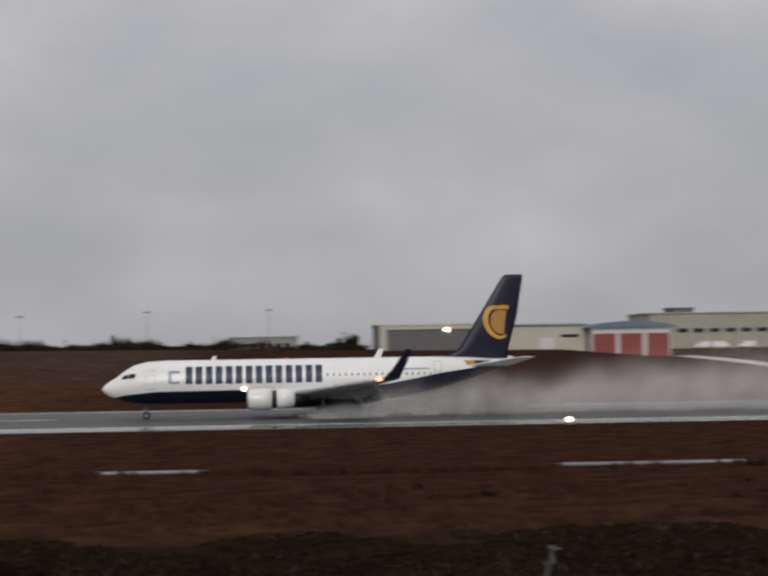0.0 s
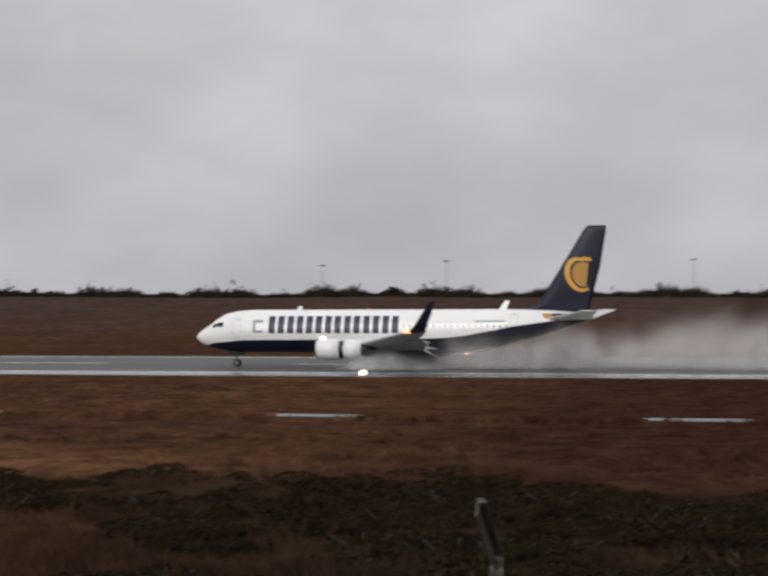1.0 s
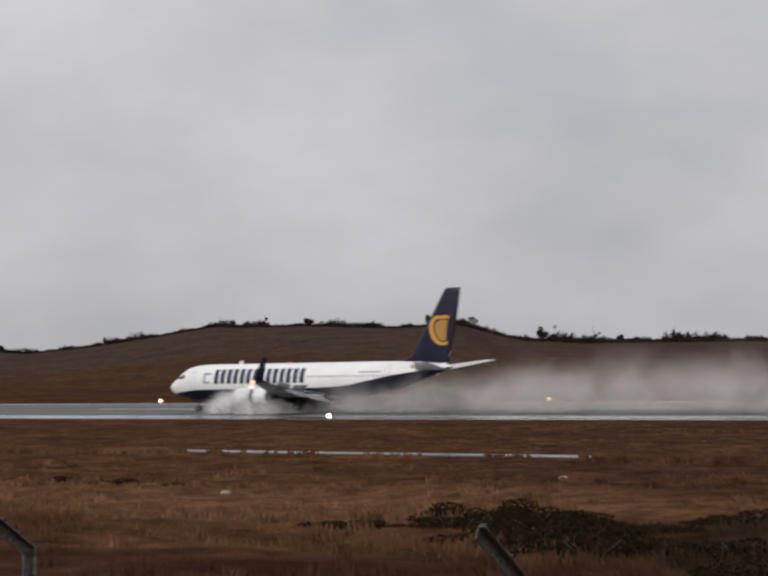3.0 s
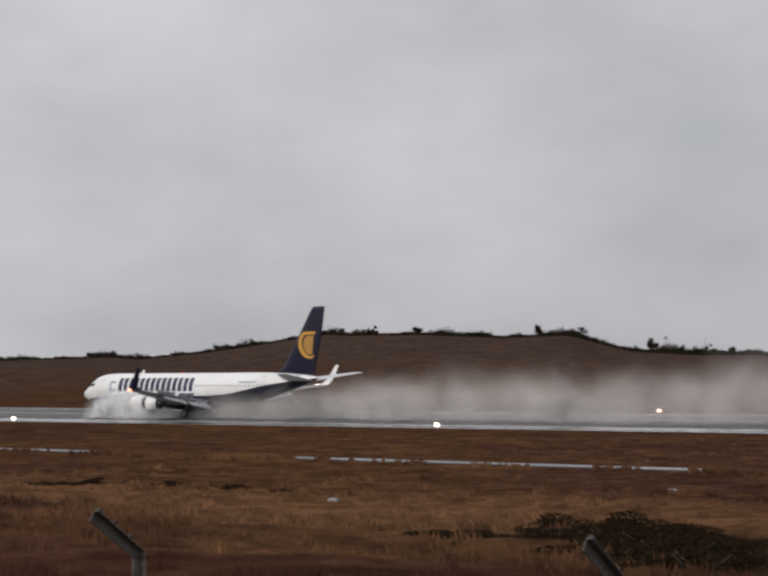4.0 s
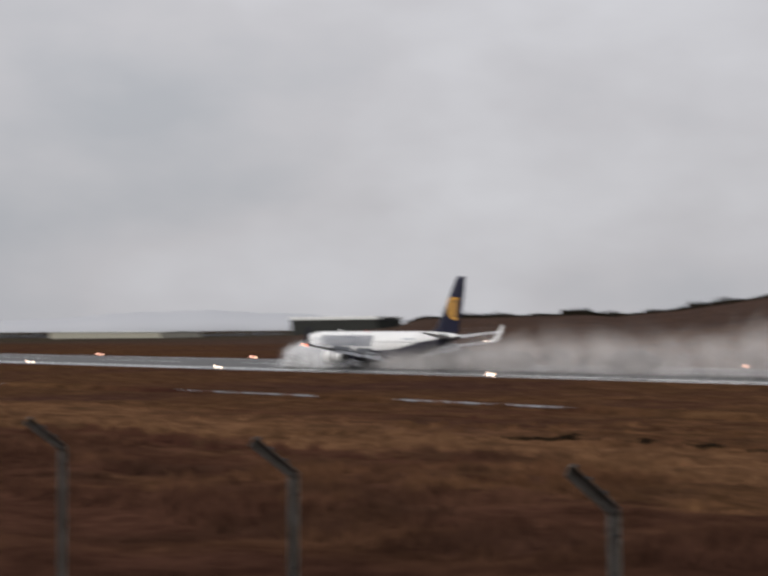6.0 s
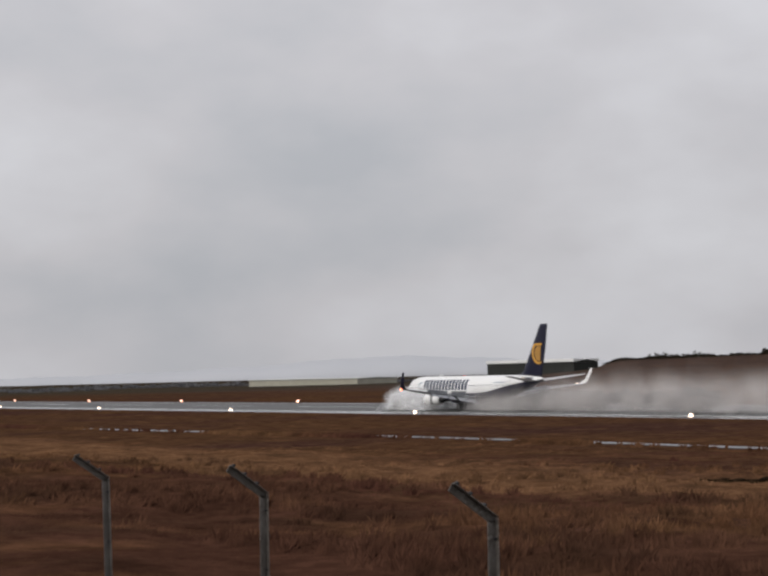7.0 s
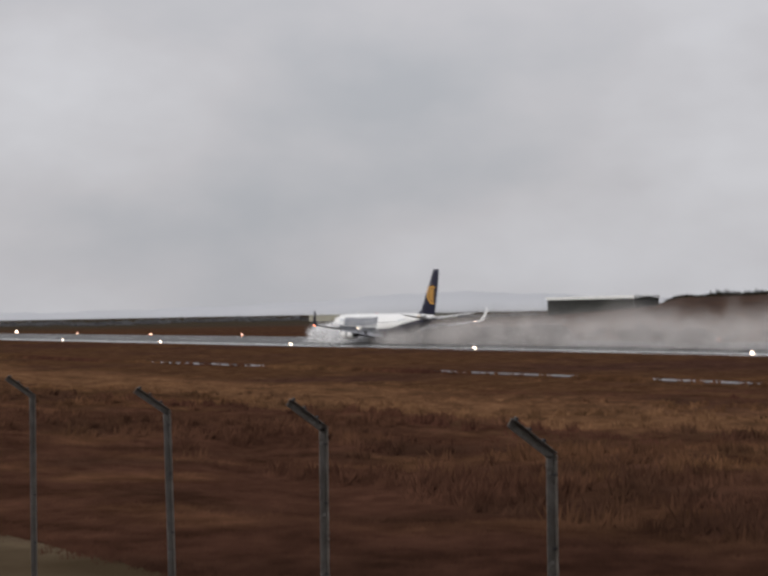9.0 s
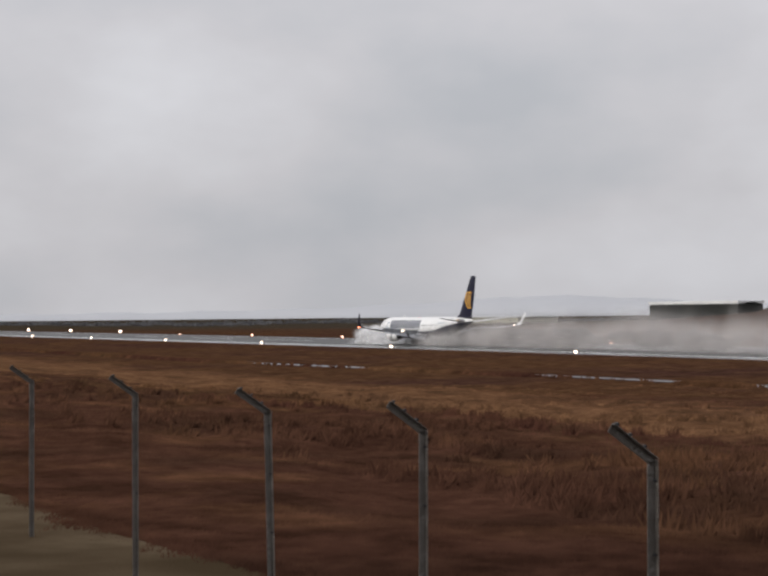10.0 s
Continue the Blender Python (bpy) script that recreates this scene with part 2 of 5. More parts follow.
MOOR = material("moor", (0.056, 0.0265, 0.0148), 0.95, second=(0.086, 0.045, 0.0225), scale=0.35, detail=8, bump=0.45,
                bump_scale=3.0, third=(0.052, 0.026, 0.0185), third_scale=0.03, spec=0.0)
heather_on_the_hill(MOOR)
GRASS = material("dry_grass", (0.076, 0.0360, 0.0180), 0.9, second=(0.125, 0.066, 0.032), scale=0.16, detail=6, island=0.14,
                 third=(0.066, 0.029, 0.0190), third_scale=0.045, spec=0.0)
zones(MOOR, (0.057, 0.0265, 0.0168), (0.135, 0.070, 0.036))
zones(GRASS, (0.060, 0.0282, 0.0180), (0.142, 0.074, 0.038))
soft_normals(GRASS, 0.6)
SCRUB = material("dark_scrub", (0.0175, 0.0132, 0.0078), 0.9, second=(0.030, 0.0205, 0.0115), scale=0.5, island=0.25, spec=0.0)
WOOD_FAR = material("far_scrub", (0.020, 0.018, 0.014), 0.95, second=(0.034, 0.027, 0.018), scale=0.2, island=0.4, spec=0.0)
ASPHALT = material("wet_asphalt", (0.050, 0.052, 0.052), 0.52, spec=0.32, second=(0.075, 0.074, 0.070), scale=0.25, detail=6,
                   bump=0.05, bump_scale=9.0, stretch=(0.15, 1, 1), rough_to=0.70)
WET = material("wet_shoulder", (0.050, 0.052, 0.056), 0.06, second=(0.070, 0.070, 0.070), scale=0.10, detail=5,
               stretch=(0.35, 1, 1), rough_to=0.22)
PAINT_LINE = material("line_paint", (0.72, 0.72, 0.70), 0.35, second=(0.55, 0.55, 0.53), scale=1.5)
TRACK = material("gravel", (0.070, 0.050, 0.031), 0.95, spec=0.0, second=(0.098, 0.073, 0.047), scale=1.2, detail=7, bump=0.5, bump_scale=20,
                 third=(0.048, 0.034, 0.020), third_scale=0.2)
POND = material("perimeter_road_wet", (0.045, 0.045, 0.045), 0.16, second=(0.06, 0.06, 0.058), scale=0.2, stretch=(0.3, 1, 1), rough_to=0.55)
WHITE = material("white_gloss_paint", (0.80, 0.80, 0.79), 0.28, second=(0.76, 0.76, 0.755), scale=0.6, third=(0.73, 0.73, 0.72), third_scale=0.2)
NAVY = material("navy_gloss_paint", (0.0065, 0.0070, 0.022), 0.38, second=(0.009, 0.010, 0.028), scale=0.7, spec=0.3)
BLUE = material("blue_marking_paint", (0.008, 0.018, 0.048), 0.45, second=(0.010, 0.021, 0.055), scale=0.8)
BLUE_PALE = material("pale_blue_marking", (0.22, 0.27, 0.33), 0.4, second=(0.26, 0.30, 0.35), scale=0.8)
GOLD = material("gold_paint", (0.62, 0.32, 0.045), 0.35, second=(0.55, 0.28, 0.04), scale=0.9)
GOLD_DARK = material("old_gold_paint", (0.36, 0.19, 0.04), 0.4, second=(0.42, 0.22, 0.045), scale=0.9)
ALLOY = material("bare_aluminium", (0.62, 0.63, 0.65), 0.32, 0.9, second=(0.5, 0.51, 0.53), scale=1.1)
WING_GREY = material("wing_grey_paint", (0.36, 0.37, 0.39), 0.4, second=(0.30, 0.31, 0.33), scale=0.5)
DARK = material("dark_metal", (0.018, 0.018, 0.020), 0.5, 0.3, second=(0.03, 0.03, 0.032), scale=2.0)
GLASS_DARK = material("dark_glazing", (0.012, 0.016, 0.024), 0.08, second=(0.016, 0.02, 0.028), scale=2.0)
PANE_GREY = material("grey_cabin_glazing", (0.20, 0.215, 0.23), 0.15, second=(0.24, 0.25, 0.26), scale=2.0)
RUBBER = material("rubber", (0.016, 0.016, 0.016), 0.85, second=(0.025, 0.025, 0.024), scale=5)
STEEL = material("gear_steel", (0.17, 0.165, 0.165), 0.5, 0.4, second=(0.12, 0.12, 0.12), scale=3)
POST = material("weathered_steel", (0.088, 0.078, 0.068), 0.42, 0.35, second=(0.165, 0.150, 0.135), scale=5, detail=6, bump=0.4, bump_scale=30,
                third=(0.065, 0.056, 0.047), third_scale=1.2)
HALL_GREY = material("grey_cladding", (0.105, 0.10, 0.105), 0.7, second=(0.13, 0.125, 0.13), scale=0.4, stretch=(6, 6, 0.2))
HALL_DARK = material("green_black_cladding", (0.022, 0.024, 0.022), 0.8, second=(0.030, 0.031, 0.028), scale=0.4, stretch=(6, 6, 0.2), spec=0.2)
OFFICE_GREY = material("grey_render", (0.24, 0.23, 0.24), 0.8, second=(0.29, 0.27, 0.275), scale=0.5)
HALL_CREAM = material("cream_cladding", (0.42, 0.40, 0.33), 0.7, second=(0.48, 0.46, 0.38), scale=0.4, stretch=(6, 6, 0.2))
HALL_OLIVE = material("stone_render", (0.30, 0.29, 0.235), 0.8, second=(0.36, 0.345, 0.28), scale=0.3)
ROOF_BLUE = material("blue_grey_roofing", (0.10, 0.15, 0.20), 0.5, second=(0.13, 0.18, 0.23), scale=0.3)
ROOF_PALE = material("pale_roofing", (0.55, 0.55, 0.53), 0.5, second=(0.46, 0.46, 0.45), scale=0.3)
# white that paints a bright halo along the long shed's roof edge
ROOF_HALO = material("halo_white_roofing", (0.78, 0.78, 0.76), 0.5, second=(0.70, 0.70, 0.69), scale=0.3)
ROOF_DARK = material("dark_green_roofing", (0.030, 0.036, 0.032), 0.6, second=(0.04, 0.046, 0.042), scale=0.3)
DOOR_RED = material("red_door_paint", (0.26, 0.055, 0.045), 0.5, second=(0.22, 0.045, 0.04), scale=0.5)
DOOR_WHITE = material("white_door_paint", (0.6, 0.6, 0.6), 0.5, second=(0.52, 0.52, 0.52), scale=0.5)
# off-white that paints the sky's reflection in small puddles
PUDDLE_PALE = material("puddle_sheen_white", (0.30, 0.30, 0.31), 0.6, second=(0.22, 0.22, 0.22), scale=4)
BARK = material("bark", (0.05, 0.038, 0.028), 0.9, second=(0.035, 0.026, 0.02), scale=2)
SPRAY = material("water_droplets", (0.80, 0.79, 0.78), 0.6, second=(0.74, 0.73, 0.72), scale=0.3, spec=0.3)
# rain haze put into the colour: pale, close to the sky's tone
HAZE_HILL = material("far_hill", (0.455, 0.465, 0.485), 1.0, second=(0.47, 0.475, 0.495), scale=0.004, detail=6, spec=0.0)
LAMP_WARM = glowing("runway_lamp", (1.0, 0.74, 0.58), 6.0)
LAMP_ROSE = glowing("far_row_lamp", (1.0, 0.52, 0.36), 6.0)
LAMP_RED = glowing("red_lamp", (1.0, 0.22, 0.10), 6.0)
BEACON = glowing("beacon_glass", (0.6, 0.06, 0.04), 0.5)
LAMP_LAND = glowing("landing_lamp", (1.0, 0.75, 0.5), 7.0)
LAMP_FLOOD = glowing("flood_lamp", (1.0, 0.72, 0.45), 9.0)

# ---------------------------------------------------------------- helpers of this file


def mesh_of(name, bm, mat, smooth=False):
    me = bpy.data.meshes.new(name)
    bm.normal_update()
    bm.to_mesh(me)
    bm.free()
    for m in mat if isinstance(mat, (list, tuple)) else [mat]:
        me.materials.append(m)
    if smooth:
        me.polygons.foreach_set("use_smooth", [True] * len(me.polygons))
    return me


def part(name, bm, mat, parent=None, label="", smooth=False):
    ob = new(name, mesh_of(name, bm, mat, smooth))
    if parent:
        ob.parent = parent
    if label:
        ob["label"] = label
    return ob


def data_mesh(name, verts, faces, mat, smooth=False):
    me = bpy.data.meshes.new(name)
    me.from_pydata(np.asarray(verts).tolist(), [], np.asarray(faces).tolist() if not isinstance(faces, list) else faces)
    me.materials.append(mat)
    if smooth:
        me.polygons.foreach_set("use_smooth", [True] * len(me.polygons))
    me.update()
    return me


def box(bm, x0, x1, y0, y1, z0, z1, bevel=0.0):
    r = bmesh.ops.create_cube(bm, size=1.0)
    for v in r["verts"]:
        v.co = Vector(((x0 + x1) / 2 + v.co.x * (x1 - x0), (y0 + y1) / 2 + v.co.y * (y1 - y0), (z0 + z1) / 2 + v.co.z * (z1 - z0)))
    if bevel:
        es = list({e for v in r["verts"] for e in v.link_edges})
        bmesh.ops.bevel(bm, geom=es, offset=bevel, segments=2, affect="EDGES", profile=0.6)
    return bm


def boxed(*a, **k):
    return box(bmesh.new(), *a, **k)


def loft(bm, rings, closed=True, cap=True):
    """Skin over rings of points with equal counts."""
    rows = [[bm.verts.new(p) for p in r] for r in rings]
    n = len(rows[0])
    for a, b in zip(rows, rows[1:]):
        for i in range(n if closed else n - 1):
            j = (i + 1) % n
            bm.faces.new((a[i], a[j], b[j], b[i]))
    if cap and closed:
        bm.faces.new(rows[0][::-1])
        bm.faces.new(rows[-1])
    bmesh.ops.recalc_face_normals(bm, faces=bm.faces[:])
    return bm


def turned(bm, profile, seg=20, axis="x", at=(0, 0, 0), cap=True):
    """A body turned round an axis from (along, radius) pairs."""
    rings = []
    for u, r in profile:
        ring = []
        for i in range(seg):
            a = 2 * math.pi * i / seg
            c, s = r * math.cos(a), r * math.sin(a)
            p = {"x": (u, c, s), "y": (c, u, s), "z": (c, s, u)}[axis]
            ring.append((at[0] + p[0], at[1] + p[1], at[2] + p[2]))
        rings.append(ring)
    return loft(bm, rings, True, cap)


def rod(bm, a, b, ra, rb, seg=8):
    a, b = Vector(a), Vector(b)
    q = (b - a).to_track_quat("Z", "Y")
    rings = []
    for p, r in ((a, ra), (b, rb)):
        rings.append([p + q @ Vector((r * math.cos(2 * math.pi * i / seg), r * math.sin(2 * math.pi * i / seg), 0)) for i in range(seg)])
    return loft(bm, rings)


def empty(name, m=None):
    ob = new(name)
    if m is not None:
        ob.matrix_basis = m
    return ob


# ---------------------------------------------------------------- the lie of the land
RIDGE_Y = 600.0
RIDGE_AZ = [-40, -16, -12.6, -9.5, -4, 0, 2, 6.3, 11, 14, 17, 20, 23, 26.5, 28.5, 29.5, 30.5, 31.5, 32.7, 35.5, 37.5, 38.5, 40, 42.2, 44.5, 45.4, 48.4, 50.8, 51.6, 55, 58, 61, 70, 80, 89]
RIDGE_EL = [-0.3, -0.42, -0.38, -0.12, -0.08, 0.0, 0.03, 0.07, 0.07, 0.12, 0.10, 0.10, 0.14, 0.17, 0.32, 0.56, 0.85, 0.82, 0.80, 0.93, 0.92, 0.96, 0.74, 0.43, 0.22, 0.29, 0.23, 0.20, -0.06, -0.30, -0.36, -0.36, -0.36, -0.4, -0.4]


def smooth(t):
    t = np.clip(t, 0, 1)
    return t * t * (3 - 2 * t)


def lumps(x, y):
    """Uneven moorland, in metres."""
    return (0.20 * np.sin(x * 0.21 + 1.3 * np.sin(y * 0.13)) * np.sin(y * 0.33 + 0.7 * np.sin(x * 0.11))
            + 0.09 * np.sin(x * 0.71 + y * 0.4) * np.sin(y * 0.9 - x * 0.23 + 1.0) + 0.16 * np.sin(x * 0.083 + 2) * np.sin(y * 0.17 + x * 0.05))


def land(x, y):
    x, y = np.asarray(x, float), np.asarray(y, float)
    near = 2.9 * (1 - smooth((y - 9) / 62)) + 1.8 * (1 - smooth((y - 0.5) / 4.5))
    az = np.degrees(np.arctan2(-x, np.maximum(y, 1e-3)))
    el = np.interp(az, RIDGE_AZ, RIDGE_EL)
    r = RIDGE_Y / np.maximum(np.cos(np.radians(np.clip(az, -88, 88))), 0.035)
    top = np.maximum(EYE_Z + r * np.tan(np.radians(el)), -4.5)
    rise = np.clip((y - 235) / (RIDGE_Y - 235), 0, 1)
    far = top * (0.35 * rise + 0.65 * smooth(rise))
    back = smooth((y - RIDGE_Y - 25) / 260)
    far = far * (1 - back) - 5.0 * back
    rough = smooth((y - 10) / 8) * (1 - smooth((y - 68) / 9)) + 0.6 * smooth((y - 98) / 8) * (1 - smooth((y - 125) / 8))
    z = np.where(y < 150, near, far) + lumps(x, y) * rough
    return z - 0.05 * ((y > 85) & (y < 225))


def make_ground():
    """One sheet to the horizon, finest where the camera looks."""
    az = np.concatenate([np.arange(-180, -24, 6.0), np.arange(-24, 84, 0.3), np.arange(84, 180, 6.0)])
    rad = [0.6]
    while rad[-1] < 4900:
        rad.append(rad[-1] * (1.02 if 14 < rad[-1] < 220 else 1.008 if 220 < rad[-1] < 1100 else 1.12) + 0.05)
    rad = np.array(rad)
    A, R = np.meshgrid(np.radians(az), rad)
    x, y = -R * np.sin(A), R * np.cos(A)
    z = land(x, y)
    n, k = len(az), len(rad)
    v = np.stack([x, y, z], -1).reshape(-1, 3)
    i, j = np.meshgrid(np.arange(k - 1), np.arange(n), indexing="ij")
    jn = (j + 1) % n
    f = np.stack([i * n + j, (i + 1) * n + j, (i + 1) * n + jn, i * n + jn], -1).reshape(-1, 4)
    ob = new("ground", data_mesh("ground", v, f, MOOR, True))
    cap = [list(range(n))]
    centre = new("ground_underfoot", data_mesh("ground_underfoot", v[:n] + np.array([0, 0, 0.004]), cap, MOOR))
    tagged(ob, "rust-brown winter moorland falling to the runway", "ground", kind="structure")
    tagged(centre, "trodden brown grass on the bank", "ground", kind="structure")


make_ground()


def strip(name, x0, x1, y0, y1, z, thick, mat, label, category, step=20.0, bend=None):
    """A paved band along the runway's direction."""
    n = max(2, int((x1 - x0) / step))
    xs = np.linspace(x0, x1, n)
    bm = bmesh.new()
    rings = []
    for x in xs:
        b = bend(x) if bend else 0.0
        rings.append([(x, y0 + b, z - thick), (x, y0 + b, z - 0.03), (x, y0 + b + 0.12, z), (x, y1 + b - 0.12, z), (x, y1 + b, z - 0.03), (x, y1 + b, z - thick)])
    loft(bm, rings)
    return tagged(part(name, bm, mat), label, category, kind="structure")


strip("runway", -2400, 700, 145.6, 184.0, 0.0, 0.4, ASPHALT, "wet grey asphalt runway with standing water", "runway")
strip("runway_shoulder", -2400, 700, 139.6, 145.59, -0.004, 0.4, WET, "rain-wet runway shoulder mirroring the sky", "runway")
strip("runway_far_shoulder", -2400, 700, 184.01, 187.0, -0.004, 0.4, ASPHALT, "wet far runway shoulder", "runway")
strip("edge_line", -2400, 700, 145.7, 146.6, 0.006, 0.02, PAINT_LINE, "worn white runway edge line", "marking")
strip("edge_line_far", -2400, 700, 182.8, 183.7, 0.006, 0.02, PAINT_LINE, "worn white runway edge line", "marking")
for i in range(-20, 7):
    strip("centre_line", i * 50.0, i * 50.0 + 30, 164.6, 165.5, 0.006, 0.02, PAINT_LINE, "worn white runway centre line dash", "marking", step=15)
strip("perimeter_road", -900, 400, 91.0, 92.9, 0.02, 0.3, POND, "narrow rain-wet perimeter road between rough grass", "road", step=12,
      bend=lambda x: -8.0 * float(smooth((-x - 120) / 120)))
strip("gravel_track", -70, 30, 4.6, 8.4, 2.94, 0.3, TRACK, "muddy gravel track along the fence", "track", step=3,
      bend=lambda x: 0.55 * float(smooth((x + 31) / 11)) - 0.1 + 0.12 * math.sin(x * 0.55) + 0.06 * math.sin(x * 1.7))


WIND = radians(135)       # the stalks are combed over by the prevailing south-easterly


def make_tussocks():
    """Rough dry grass between the fence and the runway, and heather on it."""
    rng = np.random.default_rng(4)

    def sheaf(n, r0, r1, height, spread, width, blades, keep):
        az = np.radians(rng.uniform(-18, 80, n))
        r = np.exp(rng.uniform(math.log(r0), math.log(r1), n))
        x, y = -r * np.sin(az), r * np.cos(az)
        ok = keep(x, y)
        x, y, r = x[ok], y[ok], r[ok]
        z = land(x, y)
        m = len(x)
        vs, fs = [], []
        s = rng.uniform(0.6, 1.4, m)
        for b in range(blades):
            a = WIND + rng.normal(0, 0.5, m)
            lean = rng.uniform(0.4, 1.2, m) * spread * s
            w = width * np.maximum(1, r / 40)
            h = height * s * rng.uniform(0.5, 1.1, m)
            bx, by = x + rng.normal(0, spread * 0.4, m), y + rng.normal(0, spread * 0.4, m)
            p0 = np.stack([bx - w * np.sin(a), by + w * np.cos(a), z - 0.04], -1)
            p1 = np.stack([bx + w * np.sin(a), by - w * np.cos(a), z - 0.04], -1)
            p2 = np.stack([bx + lean * np.cos(a), by + lean * np.sin(a), z + h], -1)
            k = len(vs) * m * 3
            vs.append(np.concatenate([p0, p1, p2]))
            q = np.arange(m)
            fs.append(np.stack([k + q, k + m + q, k + 2 * m + q], -1))
        return np.concatenate(vs), np.concatenate(fs)

    road_bend = lambda x: -8.0 * smooth((-x - 120) / 120)
    open_ground = lambda x, y: (y > 8.3 + 0.7 * np.sin(x * 0.9) * np.sin(x * 0.37 + 1)) & ((y - road_bend(x) < 89.0) | (y - road_bend(x) > 95.0)) & (y < 138.0)
    v, f = sheaf(42000, 40, 150, 0.075, 0.30, 0.020, 6, open_ground)
    v2, f2 = sheaf(70000, 13, 48, 0.060, 0.22, 0.011, 6, open_ground)
    v, f = np.concatenate([v, v2]), np.concatenate([f, f2 + len(v)])
    # taller tussocks that stand out of the sward, in loose drifts
    drift = lambda x, y: open_ground(x, y) & (y > 17) & (y < 80) & (np.sin(x * 0.31 + 1.1 * np.sin(y * 0.21)) + np.sin(y * 0.43 - x * 0.17 + 2) + rng.normal(0, 0.7, len(x)) > 0.2)
    v3, f3 = sheaf(9000, 24, 118, 0.30, 0.34, 0.045, 15, drift)
    v, f = np.concatenate([v, v3]), np.concatenate([f, f3 + len(v)])
    tagged(new("rough_grass", data_mesh("rough_grass", v, f, GRASS)), "dry rust-brown winter grass in tussocks", "grass", kind="stuff")
    # rank grass hides the road but for some stretches
    n = 26000
    x = rng.uniform(-330, 70, n)
    y = rng.uniform(88.2, 90.3, n) + road_bend(x)
    bare = np.zeros(n)
    for a, b in ((-210, -180), (-148, -126), (-116, -93), (-77, -43), (-31, -22), (-11, -1), (13, 27)):
        for past in (1.0, 1.02, 1.04):
            bare = np.maximum(bare, smooth(np.minimum(x * past - a, b - x * past) / 3.0))
    ok = rng.uniform(0, 1, n) > bare * (0.97 + 0.03 * np.sin(x * 0.9))
    x, y = x[ok], y[ok]
    m = len(x)
    vs, fs = [], []
    for b in range(5):
        a = WIND + rng.normal(0, 0.5, m)
        h = rng.uniform(0.28, 0.48, m)
        bx, by = x + rng.normal(0, 0.12, m), y + rng.normal(0, 0.12, m)
        w = 0.12
        z = land(bx, by) - 0.03
        k = b * m * 3
        vs.append(np.concatenate([np.stack([bx - w * np.sin(a), by + w * np.cos(a), z], -1), np.stack([bx + w * np.sin(a), by - w * np.cos(a), z], -1),
                                  np.stack([bx + 0.3 * np.cos(a), by + 0.3 * np.sin(a), z + h], -1)]))
        q = np.arange(m)
        fs.append(np.stack([k + q, k + m + q, k + 2 * m + q], -1))
    # tufts that creep over the edge of the gravel track
    m = 5200
    x = rng.uniform(-66, -12, m)
    edge = 8.4 + 0.55 * smooth((x + 31) / 11) - 0.1 + 0.12 * np.sin(x * 0.55) + 0.06 * np.sin(x * 1.7)
    y = edge - np.abs(rng.normal(0, 0.38, m)) * (0.5 + 0.5 * np.sin(x * 1.3) * np.sin(x * 0.41)) + rng.uniform(-0.05, 0.35, m)
    for b in range(5):
        a = WIND + rng.normal(0, 0.5, m)
        h = rng.uniform(0.03, 0.10, m)
        bx, by = x + rng.normal(0, 0.07, m), y + rng.normal(0, 0.07, m)
        k = sum(len(q) for q in vs)
        z = np.maximum(land(bx, by), 2.93)
        vs.append(np.concatenate([np.stack([bx - 0.012 * np.sin(a), by + 0.012 * np.cos(a), z], -1), np.stack([bx + 0.012 * np.sin(a), by - 0.012 * np.cos(a), z], -1),
                                  np.stack([bx + 0.1 * np.cos(a), by + 0.1 * np.sin(a), z + h], -1)]))
        q = np.arange(m)
        fs.append(np.stack([k + q, k + m + q, k + 2 * m + q], -1))
    tagged(new("verge_grass", data_mesh("verge_grass", np.concatenate(vs), np.concatenate(fs), GRASS)), "rank brown grass on the verges of road and track", "grass", kind="stuff")


make_tussocks()


def leaf_clump(rng, n, rx, ry, rz, size):
    """A loose uneven crown of small leaf sprays: points in lobes, each a bent pair of triangles."""
    lobes = rng.normal(0, 0.45, (9, 3)) * np.array([rx, ry, rz])
    lobes[:, 2] = np.abs(lobes[:, 2]) + rz * 0.25
    which = rng.integers(0, 9, n)
    d = rng.normal(0, 1, (n, 3))
    d /= np.linalg.norm(d, axis=1, keepdims=True)
    c = lobes[which] + d * np.array([rx, ry, rz]) * 0.42 * rng.uniform(0.4, 1, (n, 1)) ** 0.5
    c[:, 2] = np.maximum(c[:, 2], 0.02)
    u = rng.normal(0, 1, (n, 3))
    u /= np.linalg.norm(u, axis=1, keepdims=True)
    w = np.cross(u, d)
    w /= np.linalg.norm(w, axis=1, keepdims=True) + 1e-6
    s = size * rng.uniform(0.5, 1.3, (n, 1))
    v = np.concatenate([c - u * s, c + w * s * 0.45, c + u * s, c - w * s * 0.45 + d * s * 0.3])
    q = np.arange(n)
    f = np.concatenate([np.stack([q, q + n, q + 2 * n], -1), np.stack([q, q + 2 * n, q + 3 * n], -1)])
    return v, f


